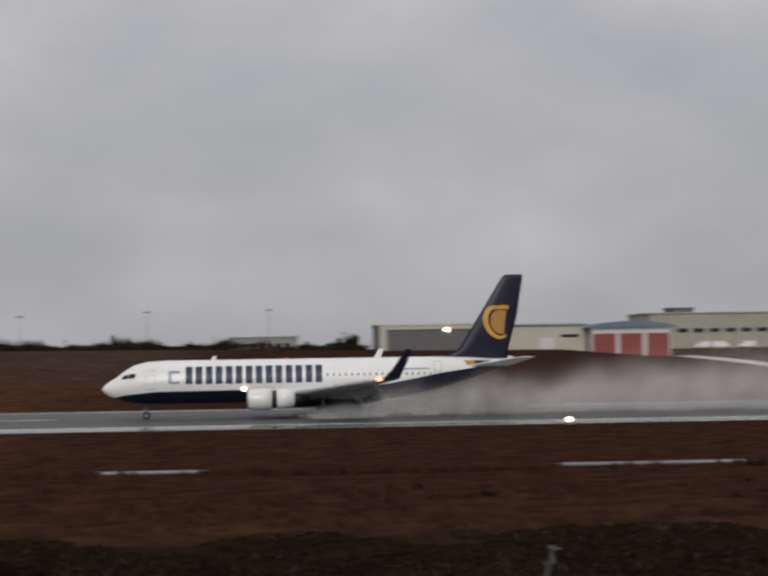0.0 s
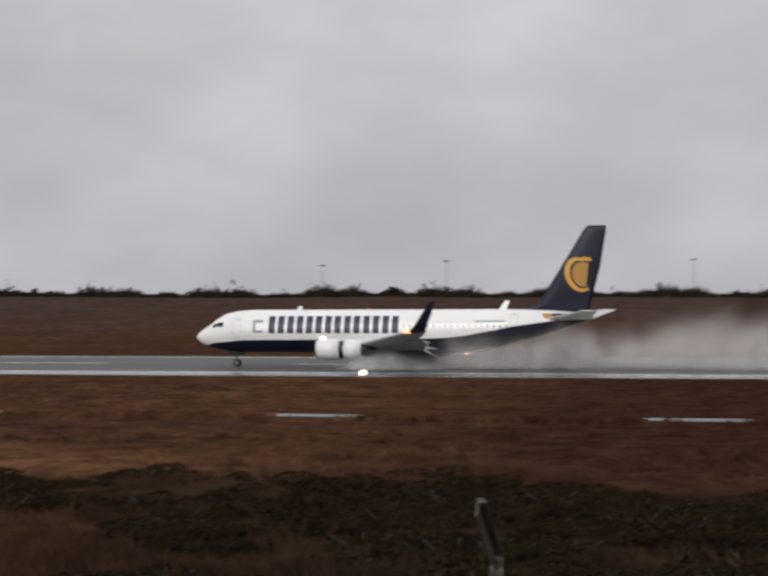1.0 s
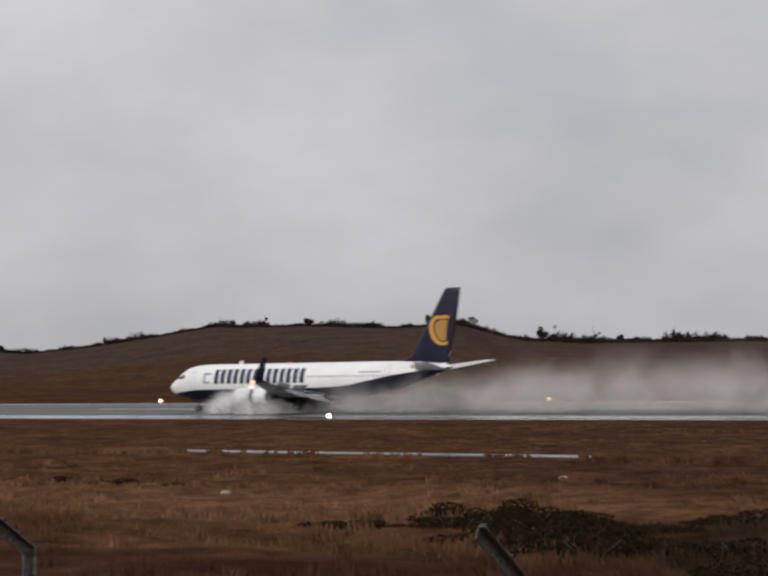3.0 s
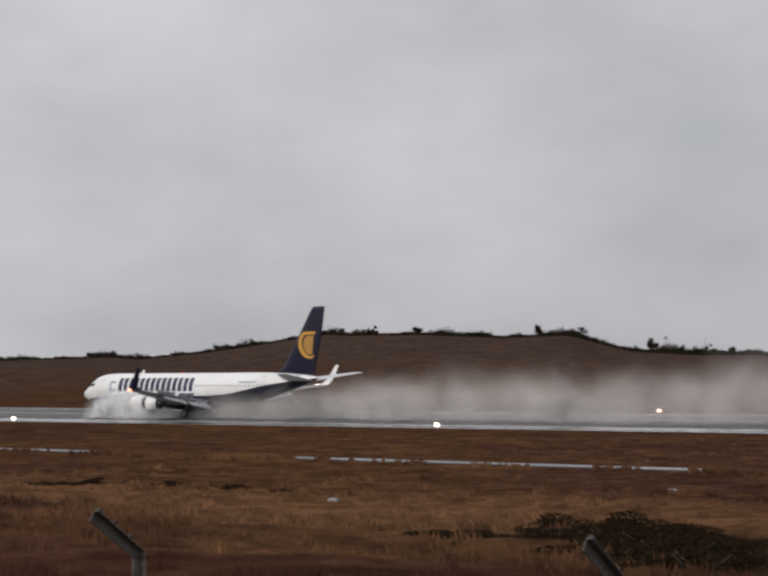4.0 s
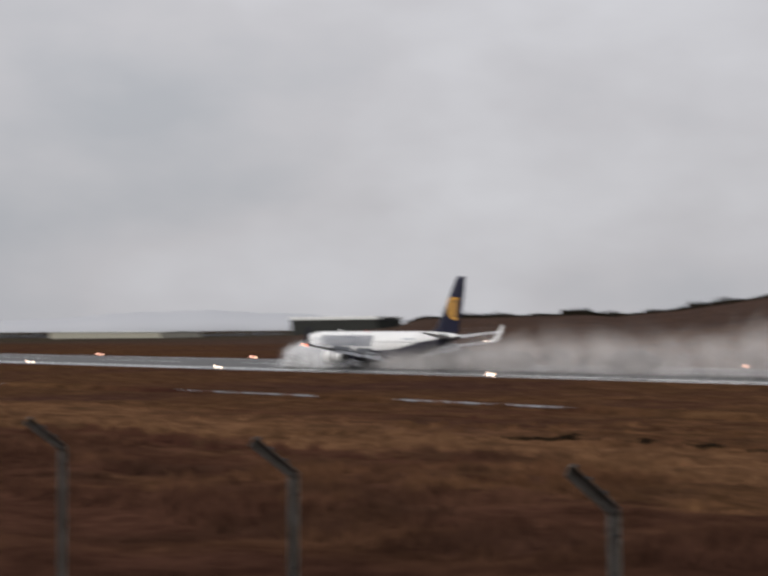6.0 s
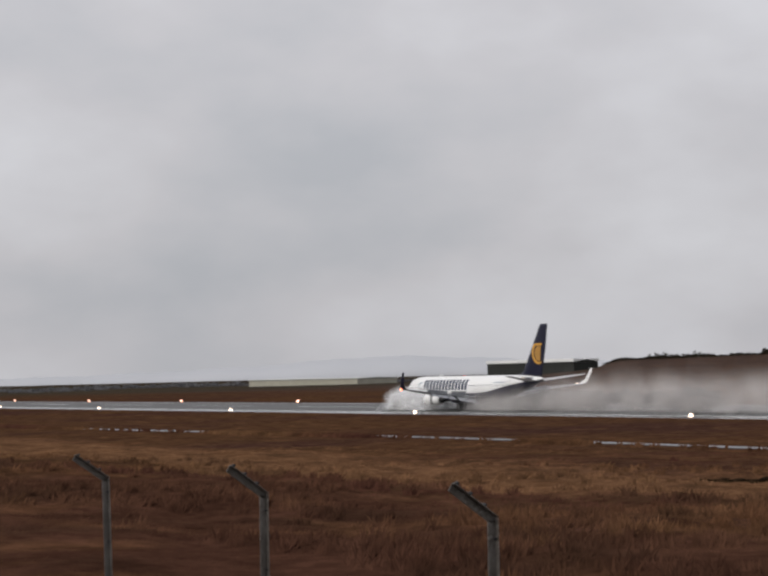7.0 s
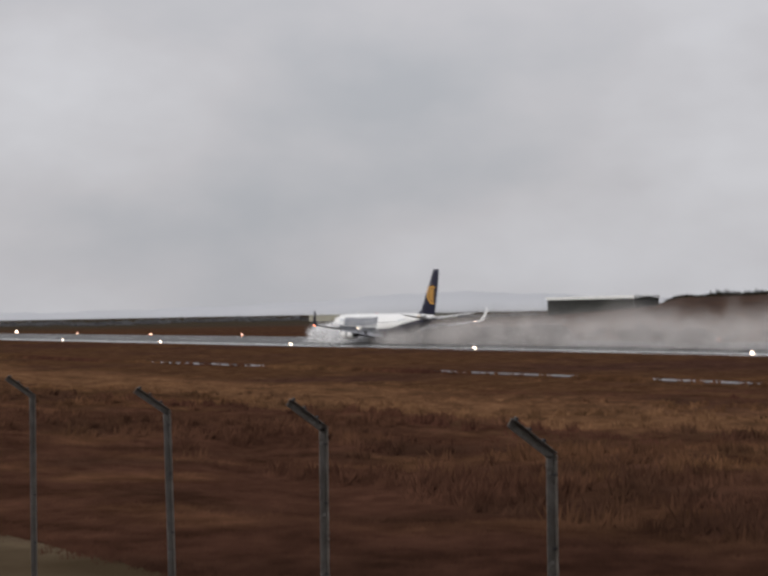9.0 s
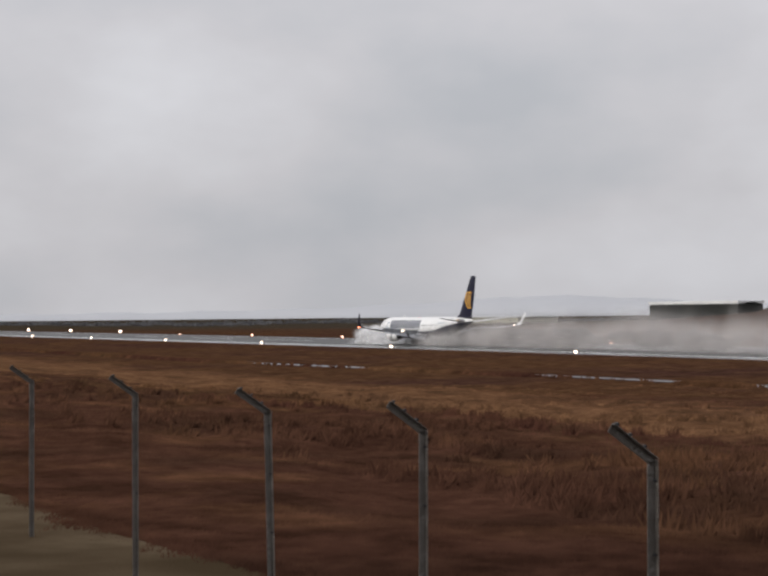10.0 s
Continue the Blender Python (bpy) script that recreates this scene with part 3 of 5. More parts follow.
def make_bushes():
    """Dark low gorse and heather clumps in the foreground hollow."""
    rng = np.random.default_rng(8)
    kinds = []
    for k in range(3):
        v, f = leaf_clump(rng, 2600, 1.75, 1.45, 0.36, 0.060)
        crown = data_mesh("bush_crown", v, f, SCRUB)
        bm = bmesh.new()
        for i in range(5):
            a = i * 1.3 + k
            rod(bm, (0, 0, -0.1), (0.7 * math.cos(a), 0.6 * math.sin(a), 0.4), 0.035, 0.012, 5)
        kinds.append((crown, mesh_of("woody_base", bm, BARK)))
    spots = []
    while len(spots) < 258:
        y = rng.uniform(17, 48)
        x = -y * math.tan(radians(rng.uniform(-20, 31)))
        if y > 46 + 2 * math.sin(x * 0.5) - 0.07 * max(0, x + 8) ** 1.2:
            continue
        if y < 36 and x < -0.36 * y - 1.5:
            continue
        if math.sin(x * 0.45 + y * 0.2) + math.sin(y * 0.55 - x * 0.2) > 1.25:
            continue
        spots.append((x, y, rng.uniform(0.55, 1.05) * (0.6 + y / 90)))
    for k in range(26):       # outliers that thin out into the grass
        x = rng.uniform(-33, -14)
        y = rng.normal(46 + 0.18 * (x + 12), 2.2)
        spots.append((x, y, rng.uniform(0.25, 0.6)))
    spots += [(-11, 51.5, 0.9), (-19.5, 49, 1.0), (-28, 47, 1.0), (-58, 66, 0.6), (-63, 66.5, 0.7), (-68, 65.5, 0.6), (-72, 64.5, 0.5),
              (-55.5, 66.4, 0.5), (-60.5, 66.3, 0.6), (-65.5, 66.0, 0.6), (-70, 65.1, 0.5)]
    for i, (x, y, s) in enumerate(spots):
        crown, stems = kinds[i % 3]
        b = empty("gorse_bush", pose(x, y, float(land(x, y)) - 0.05, 0, 0, float(rng.uniform(0, 360))) @ Matrix.Diagonal((s, s, s * float(rng.uniform(0.8, 1.2)), 1)))
        tagged(b, "dark low gorse bush in the rough grass", "bush", "gorse bushes in the hollow")
        for nm, me in (("crown", crown), ("woody_base", stems)):
            o = new(nm, me)
            o.parent = b


make_bushes()

# ---------------------------------------------------------------- ridge, far trees, far hills


def at_az(az, y):
    x = -y * math.tan(radians(az))
    return x, y, float(land(x, y))


def make_ridge_scrub():
    rng = np.random.default_rng(12)
    vs, fs, k = [], [], 0
    for az in np.arange(-3, 51.2, 0.13):
        for layer in range(-1, 3):
            a = az + rng.uniform(-0.1, 0.1)
            x, y, z = at_az(a, RIDGE_Y - 16 + 15 * layer + rng.uniform(-8, 8))
            thick = 0.98 + 0.5 * math.sin(a * 1.7) + 0.35 * math.sin(a * 5.1 + 1)
            h = max(0.5, thick) * rng.uniform(0.8, 1.7) * (1.25 if a < 28 else 0.9)
            v, f = leaf_clump(rng, 52, 2.4, 1.4, h, 0.55)
            vs.append(v + np.array([x, y, z - 0.3]))
            fs.append(f + k)
            k += len(v)
    tagged(new("ridge_scrub", data_mesh("ridge_scrub", np.concatenate(vs), np.concatenate(fs), WOOD_FAR)),
           "dark line of scrub and low trees along the skyline", "scrub", kind="stuff")


def make_tree(az, el, width, label, y=RIDGE_Y - 14):
    """A lone wind-cut tree on the skyline, its top at that elevation."""
    rng = np.random.default_rng(int(az * 100) % 997)
    x, y, z = at_az(az, y)
    h = EYE_Z + y / math.cos(radians(az)) * math.tan(radians(el + 0.10)) - z
    t = empty("skyline_tree", pose(x, y, z - 0.1))
    tagged(t, label, "tree", "lone trees on the skyline")
    bm = bmesh.new()
    rod(bm, (0, 0, 0), (0.1, 0, h * 0.55), 0.16, 0.07, 7)
    for i in range(5):
        a = i * 1.25
        rod(bm, (0.05, 0, h * (0.25 + 0.06 * i)), (width * 0.35 * math.cos(a), width * 0.35 * math.sin(a), h * (0.5 + 0.08 * i)), 0.06, 0.02, 5)
    part("trunk", bm, BARK, t)
    v, f = leaf_clump(rng, 1000, width * 0.55, width * 0.5, h * 0.52, 0.36)
    v[:, 2] += h * 0.16
    v[:, 2] *= h / v[:, 2].max()
    o = new("crown", data_mesh("crown", v, f, WOOD_FAR))
    o.parent = t


make_ridge_scrub()
for az, el, w in ((36.9, 1.16, 2.6), (31.5, 1.13, 2.8), (27.8, 0.66, 4.6), (37.9, 1.08, 2.2), (-2.75, 0.36, 4.0), (35.4, 1.10, 4.5), (25.3, 0.34, 4.0),
                 (45.4, 0.42, 6.0), (46.0, 0.38, 5.0), (30.4, 1.03, 7.0), (13.7, 0.35, 6.0)):
    make_tree(az, el, w, "small dark wind-cut tree on the ridge")


def make_far_hills():
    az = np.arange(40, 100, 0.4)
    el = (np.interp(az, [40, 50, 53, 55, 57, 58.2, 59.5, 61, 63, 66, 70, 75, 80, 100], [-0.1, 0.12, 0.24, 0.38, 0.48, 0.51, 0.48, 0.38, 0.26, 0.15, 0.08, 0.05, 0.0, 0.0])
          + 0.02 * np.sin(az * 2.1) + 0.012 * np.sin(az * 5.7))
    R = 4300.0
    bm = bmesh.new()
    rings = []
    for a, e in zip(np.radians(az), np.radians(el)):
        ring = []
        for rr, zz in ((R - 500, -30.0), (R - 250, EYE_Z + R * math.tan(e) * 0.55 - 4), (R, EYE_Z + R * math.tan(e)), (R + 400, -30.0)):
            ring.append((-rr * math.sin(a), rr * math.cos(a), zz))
        rings.append(ring)
    loft(bm, rings)
    tagged(part("far_hills", bm, HAZE_HILL, smooth=True), "far hills coloured pale blue-grey for rain haze", "hills", kind="structure")
    rng = np.random.default_rng(5)
    vs, fs, k = [], [], 0
    for a in np.arange(54, 82, 0.10):
        a2 = a + rng.uniform(-0.1, 0.1)
        R2 = rng.uniform(1500, 2100)
        x, y = -R2 * math.sin(radians(a2)), R2 * math.cos(radians(a2))
        v, f = leaf_clump(rng, 70, rng.uniform(5, 12), 5, rng.uniform(2.0, 4.6) * (1.45 if int(a * 1.3) % 4 == 0 else 0.8), 1.4)
        v[:, 2] = 5.5 * np.tanh(v[:, 2] / 5.5)
        vs.append(v + np.array([x, y, float(land(x, y)) - 0.5]))
        fs.append(f + k)
        k += len(v)
    tagged(new("far_hedgerow", data_mesh("far_hedgerow", np.concatenate(vs), np.concatenate(fs), HAZE_TREE)), "hedgerows and copses on the plain, greyed for haze", "trees", kind="stuff")


# tree colour lightened and greyed to paint distance haze on the hedgerows
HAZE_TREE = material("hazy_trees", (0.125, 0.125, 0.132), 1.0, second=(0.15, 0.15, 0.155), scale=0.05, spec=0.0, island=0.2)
make_far_hills()

# ---------------------------------------------------------------- airport buildings


def hall(name, x0, x1, y0, depth, base, top, wall, roof, label, rise=0.6, doors=(), windows=(), fascia=0.5):
    """A shed with walls, an overhanging pitched roof, doors and windows on the runway side."""
    b = empty(name, pose(x0, y0, base))
    tagged(b, label, "building", "airport buildings")
    w, h = x1 - x0, top - base - rise
    wl = bmesh.new()
    box(wl, 0, w, 0, 0.3, -2.5, h)
    box(wl, 0, w, depth - 0.3, depth, -2.5, h)
    box(wl, 0, 0.3, 0.301, depth - 0.301, -2.5, h)
    box(wl, w - 0.3, w, 0.301, depth - 0.301, -2.5, h)
    part("wall", wl, wall, b)
    rf = bmesh.new()
    o = 0.5
    loft(rf, [[(x, -o, h), (x, -o, h + fascia), (x, depth / 2, h + rise), (x, depth + o, h + fascia), (x, depth + o, h), (x, depth / 2, h + rise - 0.35)] for x in (-o, w + o)])
    part("roof", rf, roof, b)
    part("gutter", boxed(-o, w + o, -o - 0.18, -o - 0.01, h + 0.25, h + 0.42, 0.03), ALLOY, b)
    for a, c, dz, mat in doors:
        d = part("door", boxed(a, c, -0.14, -0.01, -0.4, dz, 0.03), mat, b)
        for i in range(1, 4):
            z = dz * i / 4
            part("door_rib", boxed(a + 0.1, c - 0.1, -0.19, -0.141, z, z + 0.12), mat, d)
    for a, c, z0, z1 in windows:
        p = part("window", boxed(a, c, -0.10, -0.01, z0, z1), GLASS_DARK, b)
        part("frame", boxed(a - 0.08, c + 0.08, -0.06, -0.012, z1, z1 + 0.1), DOOR_WHITE, p)
    return b


hall("hangar", 35.5, 66.5, 560, 40, 4.4, 13.9, HALL_GREY, HALL_CREAM, "long dark grey hangar with a cream roof edge", 0.9,
     doors=[(3, 13, 6.2, HALL_GREY), (15, 27, 6.2, HALL_GREY)])
hall("cargo_hall", 67.2, 102.5, 562, 36, 4.0, 13.4, HALL_CREAM, ROOF_BLUE, "cream clad cargo hall with a dark roof edge", 1.0,
     doors=[(20, 25, 4.6, DOOR_WHITE)], windows=[(27, 33, 4.6, 5.6)])
fire_station = hall("fire_station", 103.2, 129.0, 556, 24, 1.6, 11.6, DOOR_WHITE, DOOR_WHITE, "garage with three red doors under a curved blue roof", 0.6,
                    doors=[(0.4, 7.9, 8.0, DOOR_RED), (9.2, 16.6, 8.0, DOOR_RED), (18.0, 25.3, 8.0, DOOR_RED)], fascia=0.8)
vault = bmesh.new()
loft(vault, [[(x, y, 10.0 + 1.95 * math.sin(math.pi * min(1, max(0, (x + 2) / 30.0))) ** 0.7) for x in np.linspace(-2, 28, 13)] + [(x, y, 9.9) for x in np.linspace(28, -2, 13)] for y in (-1.2, 25.0)])
part("curved_roof", vault, ROOF_BLUE, fire_station, "curved blue-green roof")
hall("terminal_block", 141, 215, 640, 40, 4.0, 17.7, HALL_OLIVE, HALL_CREAM, "pale stone-coloured block behind the apron", 0.7,
     windows=[(4 + 6 * i, 8 + 6 * i, 6.0, 7.6) for i in range(9)])
hall("plant_house", 152, 160, 652, 14, 16.4, 19.6, HALL_GREY, ROOF_DARK, "dark rooftop plant house", 0.5)
hall("low_office", -13.3, 9.3, 575, 14, 5.0, 10.5, OFFICE_GREY, ROOF_PALE, "low grey flat-roofed office with a pale roof", 0.4,
     windows=[(1.5 + 2.8 * i, 3.4 + 2.8 * i, 1.6, 3.2) for i in range(7)])
x_shed = -800.0
hall("long_shed", x_shed, x_shed + 78.0, 560, 16, float(land(-760, 560)) - 0.3, 10.7, HALL_DARK, ROOF_HALO, "long green-black shed, roof edge whitened as a bright halo", 1.5,
     doors=[(8, 15, 3.2, HALL_DARK), (40, 47, 3.2, HALL_DARK)], fascia=1.7)
hall("pale_shed", -1113, -962, 572, 30, -1.0, 3.3, HALL_OLIVE, ROOF_PALE, "far low shed with a pale roof", 0.9)
part("roof_beam", boxed(-0.2, 31.2, -0.5, -0.02, 7.4, 8.58, 0.05), HALL_CREAM, bpy.data.objects["hangar"])
part("corner_pier", boxed(-0.2, 2.2, -0.45, -0.02, -2.0, 7.39, 0.05), HALL_CREAM, bpy.data.objects["hangar"])
lamp = tagged(new("floodlight", mesh_of("floodlight", turned(bmesh.new(), [(-0.3, 0.25), (-0.1, 0.6), (0.25, 0.62), (0.3, 0.3)], 12, "y", (57.0, 559.2, 11.6)), LAMP_FLOOD)),
              "lit orange floodlight on the hangar front", "lamp")
part("bracket", rod(bmesh.new(), (57.0, 559.4, 11.6), (57.0, 560.2, 11.9), 0.08, 0.08), DARK, lamp)


def make_access_road():
    """Pale concrete road that runs down from the apron, on the lie of the land."""
    bm = bmesh.new()
    rings = []
    for t in np.linspace(0, 1, 30):
        x, y = 133 - 32 * t + 14 * t * (1 - t), 556 - 250 * t
        z = float(land(x, y))
        rings.append([(x - 3.2, y, z - 0.4), (x - 3.2, y, z + 0.14), (x + 3.2, y, z + 0.14), (x + 3.2, y, z - 0.4)])
    loft(bm, rings)
    tagged(part("access_road", bm, ROOF_PALE), "pale concrete road running down from the apron", "road", kind="structure")


make_access_road()
tagged(part("apron", boxed(136, 235, 590, 638, -3.0, 4.2, 0.1), TRACK), "raised gravel apron beside the buildings", "apron", kind="structure")


def make_van(x, y, z, turn):
    v = empty("van", pose(x, y, z, 0, 0, turn))
    tagged(v, "white parked service van on the apron", "van", "vans on the apron")
    bm = bmesh.new()
    side = [(-2.8, 0.4), (-2.8, 1.25), (-2.0, 1.45), (-1.3, 2.35), (2.7, 2.4), (2.8, 0.4)]
    loft(bm, [[(a, -1.0, b) for a, b in side], [(a, 1.0, b) for a, b in side]])
    part("body", bm, WHITE, v)
    part("windscreen", boxed(-1.75, -1.5, -1.03, 1.03, 1.5, 2.05), GLASS_DARK, v)
    for wx in (-1.8, 1.8):
        for wy in (-0.95, 0.95):
            part("wheel", turned(bmesh.new(), [(-0.12, 0.2), (-0.1, 0.36), (0.1, 0.36), (0.12, 0.2)], 12, "y", (wx, wy, 0.36)), RUBBER, v)


for i, (vx, vy, vt) in enumerate(((152, 606, 10), (160, 612, 170), (168, 607, 5))):
    make_van(vx, vy, 4.2, vt)


def make_mast(az, el):
    x, y, z = at_az(az, 640.0)
    h = EYE_Z + 640 / math.cos(radians(az)) * math.tan(radians(el)) - z
    m = empty("light_mast", pose(x, y, z))
    tagged(m, "tall thin grey apron light mast", "mast", "apron light masts")
    part("pole", rod(bmesh.new(), (0, 0, -0.3), (0, 0, h - 0.4), 0.22, 0.10, 8), WING_GREY, m)
    hd = part("head", boxed(-1.1, 1.1, -0.35, 0.35, h - 0.7, h - 0.25, 0.08), WING_GREY, m)
    for i in (-0.8, 0.0, 0.8):
        part("floodlight", boxed(i - 0.25, i + 0.25, -0.55, -0.36, h - 0.85, h - 0.4, 0.03), DARK, hd)


for az, el in ((16.0, 1.17), (11.95, 1.30), (8.0, 1.20), (3.95, 1.30), (0.0, 1.32)):
    make_mast(az, el)

# ---------------------------------------------------------------- runway edge lights


def make_edge_light(glass, label):
    b = empty("runway_edge_light", pose(0, 0, 0))
    tagged(b, label, "runway light", "runway edge lights")
    part("base", turned(bmesh.new(), [(-0.06, 0.26), (0.02, 0.26), (0.05, 0.2)], 12, "z"), DARK, b)
    part("stem", turned(bmesh.new(), [(0.05, 0.05), (0.22, 0.05)], 8, "z"), DARK, b)
    part("lamp", turned(bmesh.new(), [(0.22, 0.15), (0.27, 0.22), (0.41, 0.24), (0.52, 0.17), (0.57, 0.05)], 12, "z"), glass, b)
    return b


edge_light = make_edge_light(LAMP_WARM, "lit warm-white runway edge light on a short stem")
edge_light.matrix_basis = pose(23.74, 138.25, -0.03)
far_light = make_edge_light(LAMP_ROSE, "lit rose-tinted runway edge light on a short stem")
far_light.matrix_basis = pose(23.06, 185.03, 0.0)
# three far-row lamps doubled in size: their glare put into the shape
glare_light = make_edge_light(LAMP_WARM, "runway edge light drawn double size for its glare")
glare_light.matrix_basis = pose(23.06 - 600, 185.03, 0.0) @ Matrix.Diagonal((2.0, 2.0, 2.0, 1.0))
for k in range(-3, 22):
    if k:
        copy_thing(edge_light, pose(23.74 - 60 * k, 138.25, -0.03))
    if k in (11, 12):
        copy_thing(glare_light, pose(23.06 - 60 * k, 185.03, 0.0))
    elif k not in (0, 10):
        copy_thing(far_light, pose(23.06 - 60 * k, 185.03, 0.0))


# a pale block added in place of a sky-reflecting puddle
def make_puddle_block(az, y):
    x, y, z = at_az(az, y)
    b = tagged(empty("puddle_block", pose(x, y, z, 0, 0, 12)), "small pale block standing in for a puddle that mirrors the sky", "marker", "marker blocks in the grass")
    part("block", boxed(-0.22, 0.22, -0.12, 0.12, -0.1, 0.11, 0.03), PUDDLE_PALE, b)
    part("cap", boxed(-0.15, 0.15, -0.08, 0.08, 0.112, 0.14, 0.01), PUDDLE_PALE, b)


for az, y in ((27.25, 76.0), (38.25, 63.5)):
    make_puddle_block(az, y)

# ---------------------------------------------------------------- fence


def angle_ring(c, side, up, deep, wide, thick):
    """An L-shaped ring: one leg across the fence line, one along it."""
    p = [(-thick, -deep), (0, -deep), (0, deep - thick), (wide, deep - thick), (wide, deep), (-thick, deep)]
    return [c + side * a + up * b for a, b in p]


def make_post():
    p = empty("fence_post")
    tagged(p, "weathered grey steel angle fence post with a cranked top", "fence post", "perimeter fence posts")
    along, across = Vector((1, 0, 0)), Vector((0, 1, 0))
    bm = bmesh.new()
    loft(bm, [angle_ring(Vector((0, 0, z)), along, across, 0.035, 0.031, 0.009) for z in (-0.3, 0.0, 1.2, 2.435)])
    bmesh.ops.bevel(bm, geom=bm.edges[:], offset=0.002, segments=1, affect="EDGES")
    part("shaft", bm, POST, p)
    nrm = Vector((0, 0.58, 0.815))
    bm = bmesh.new()
    loft(bm, [angle_ring(Vector((0, -0.33 * u, 2.435 + 0.235 * u)), along, nrm, 0.033, 0.030, 0.009) for u in (-0.06, 0.5, 1.0)])
    bmesh.ops.bevel(bm, geom=bm.edges[:], offset=0.002, segments=1, affect="EDGES")
    arm = part("arm", bm, POST, p)
    for u in (0.25, 0.6, 0.92):
        part("wire_eye", turned(bmesh.new(), [(-0.014, 0.012), (0.014, 0.012)], 6, "x", (0, -0.33 * u + 0.025, 2.435 + 0.235 * u + 0.040)), DARK, arm)
    for z in (0.6, 1.2, 1.8, 2.3):
        part("wire_clip", turned(bmesh.new(), [(-0.03, 0.008), (-0.006, 0.008)], 6, "y", (0.016, 0.031, z)), DARK, p)
    return p


post = make_post()
POST_AZ = [-8.9, 11.06, 29.94, 45.93, 56.38, 63.62, 68.35, 72.6, 75.75, 77.9]      # bearings of the post tips
for i, bearing in enumerate(POST_AZ):
    px = -6.40 * math.tan(radians(bearing)) / (1 - 0.012 * abs(math.tan(radians(bearing))))
    m = pose(px, 6.73 + 0.012 * abs(px), 2.875, 0.6 * math.sin(i * 2.3), 0.8 * math.sin(i * 1.7 + 1), 3 * math.sin(i * 3.1))
    if i:
        copy_thing(post, m)
    else:
        post.matrix_basis = m

# ---------------------------------------------------------------- the airliner (nose at x 0, tail towards +x, wheels on z 0)
FUS = [(0.0, 0.05, 2.86, 2.76), (0.25, 0.45, 3.20, 2.42), (0.7, 0.78, 3.52, 2.12), (1.4, 1.12, 3.95, 1.82), (2.2, 1.38, 4.55, 1.62), (3.0, 1.58, 5.00, 1.48),
       (4.2, 1.76, 5.28, 1.38), (5.8, 1.87, 5.38, 1.34), (8.0, 1.88, 5.38, 1.33), (24.0, 1.88, 5.38, 1.33), (26.5, 1.87, 5.38, 1.42), (29.0, 1.78, 5.38, 1.85),
       (31.5, 1.55, 5.36, 2.50), (34.0, 1.20, 5.28, 3.20), (36.3, 0.75, 5.10, 3.95), (37.6, 0.38, 4.90, 4.40), (38.0, 0.14, 4.76, 4.56)]


def fus_at(x):
    c = np.array(FUS)
    return tuple(float(np.interp(x, c[:, 0], c[:, k])) for k in (1, 2, 3))


def belly_z(x):
    w, t, b = fus_at(x)
    return b + (t - b) * float(np.interp(x, [0, 0.9, 2.0, 5, 22, 25, 28, 31, 34, 38], [-0.01, 0.03, 0.22, 0.30, 0.33, 0.36, 0.43, 0.49, 0.50, 0.48]))


def fus_side(x, z):
    """Half width of the fuselage at that height."""
    w, t, b = fus_at(x)
    s = ((z - b) / (t - b)) * 2 - 1
    return w * math.sqrt(max(0.0, 1 - s * s))


def fuselage_shell(upper):
    bm = bmesh.new()
    rings = []
    xs = sorted(set([c[0] for c in FUS] + list(np.linspace(9, 37, 29)) + [0.1, 0.45, 1.0, 1.8, 2.6, 3.5, 5.0]))
    for x in xs:
        w, t, b = fus_at(x)
        hh, zc = (t - b) / 2, (t + b) / 2
        a0 = math.asin(max(-0.999, min(0.999, (belly_z(x) - zc) / hh)))
        n = 22 if upper else 10
        ring = []
        for i in range(n + 1):
            a = a0 + (math.pi - 2 * a0) * i / n if upper else math.pi - a0 + (math.pi + 2 * a0) * i / n
            ring.append((x, w * math.cos(a), zc + hh * math.sin(a)))
        rings.append(ring)
    loft(bm, rings, closed=False)
    for f in bm.faces:
        c = f.calc_center_median()
        w, t, b = fus_at(c.x)
        if f.normal.dot(Vector((0, c.y, c.z - (t + b) / 2))) < 0:
            f.normal_flip()
    return bm


def side_plate(bm, x0, x1, z0, z1, lean=0.0, side=-1, out=0.02, steps=3):
    """A thin painted panel that follows the fuselage side."""
    nx = 2
    front, back = [], []
    for i in range(nx + 1):
        for j in range(steps + 1):
            z = z0 + (z1 - z0) * j / steps
            x = x0 + (x1 - x0) * i / nx + lean * (j / steps - 0.5)
            y = fus_side(x, z)
            front.append(bm.verts.new((x, side * (y + out), z)))
            back.append(bm.verts.new((x, side * (y - 0.01), z)))
    k = steps + 1
    for i in range(nx):
        for j in range(steps):
            bm.faces.new((front[i * k + j], front[(i + 1) * k + j], front[(i + 1) * k + j + 1], front[i * k + j + 1]))
    rim = [i * k for i in range(nx + 1)] + [nx * k + j for j in range(1, k)] + [i * k + steps for i in range(nx - 1, -1, -1)] + [j for j in range(steps - 1, 0, -1)]
    for a, b in zip(rim, rim[1:] + rim[:1]):
        bm.faces.new((front[a], front[b], back[b], back[a]))
    bmesh.ops.recalc_face_normals(bm, faces=bm.faces[:])
    return bm


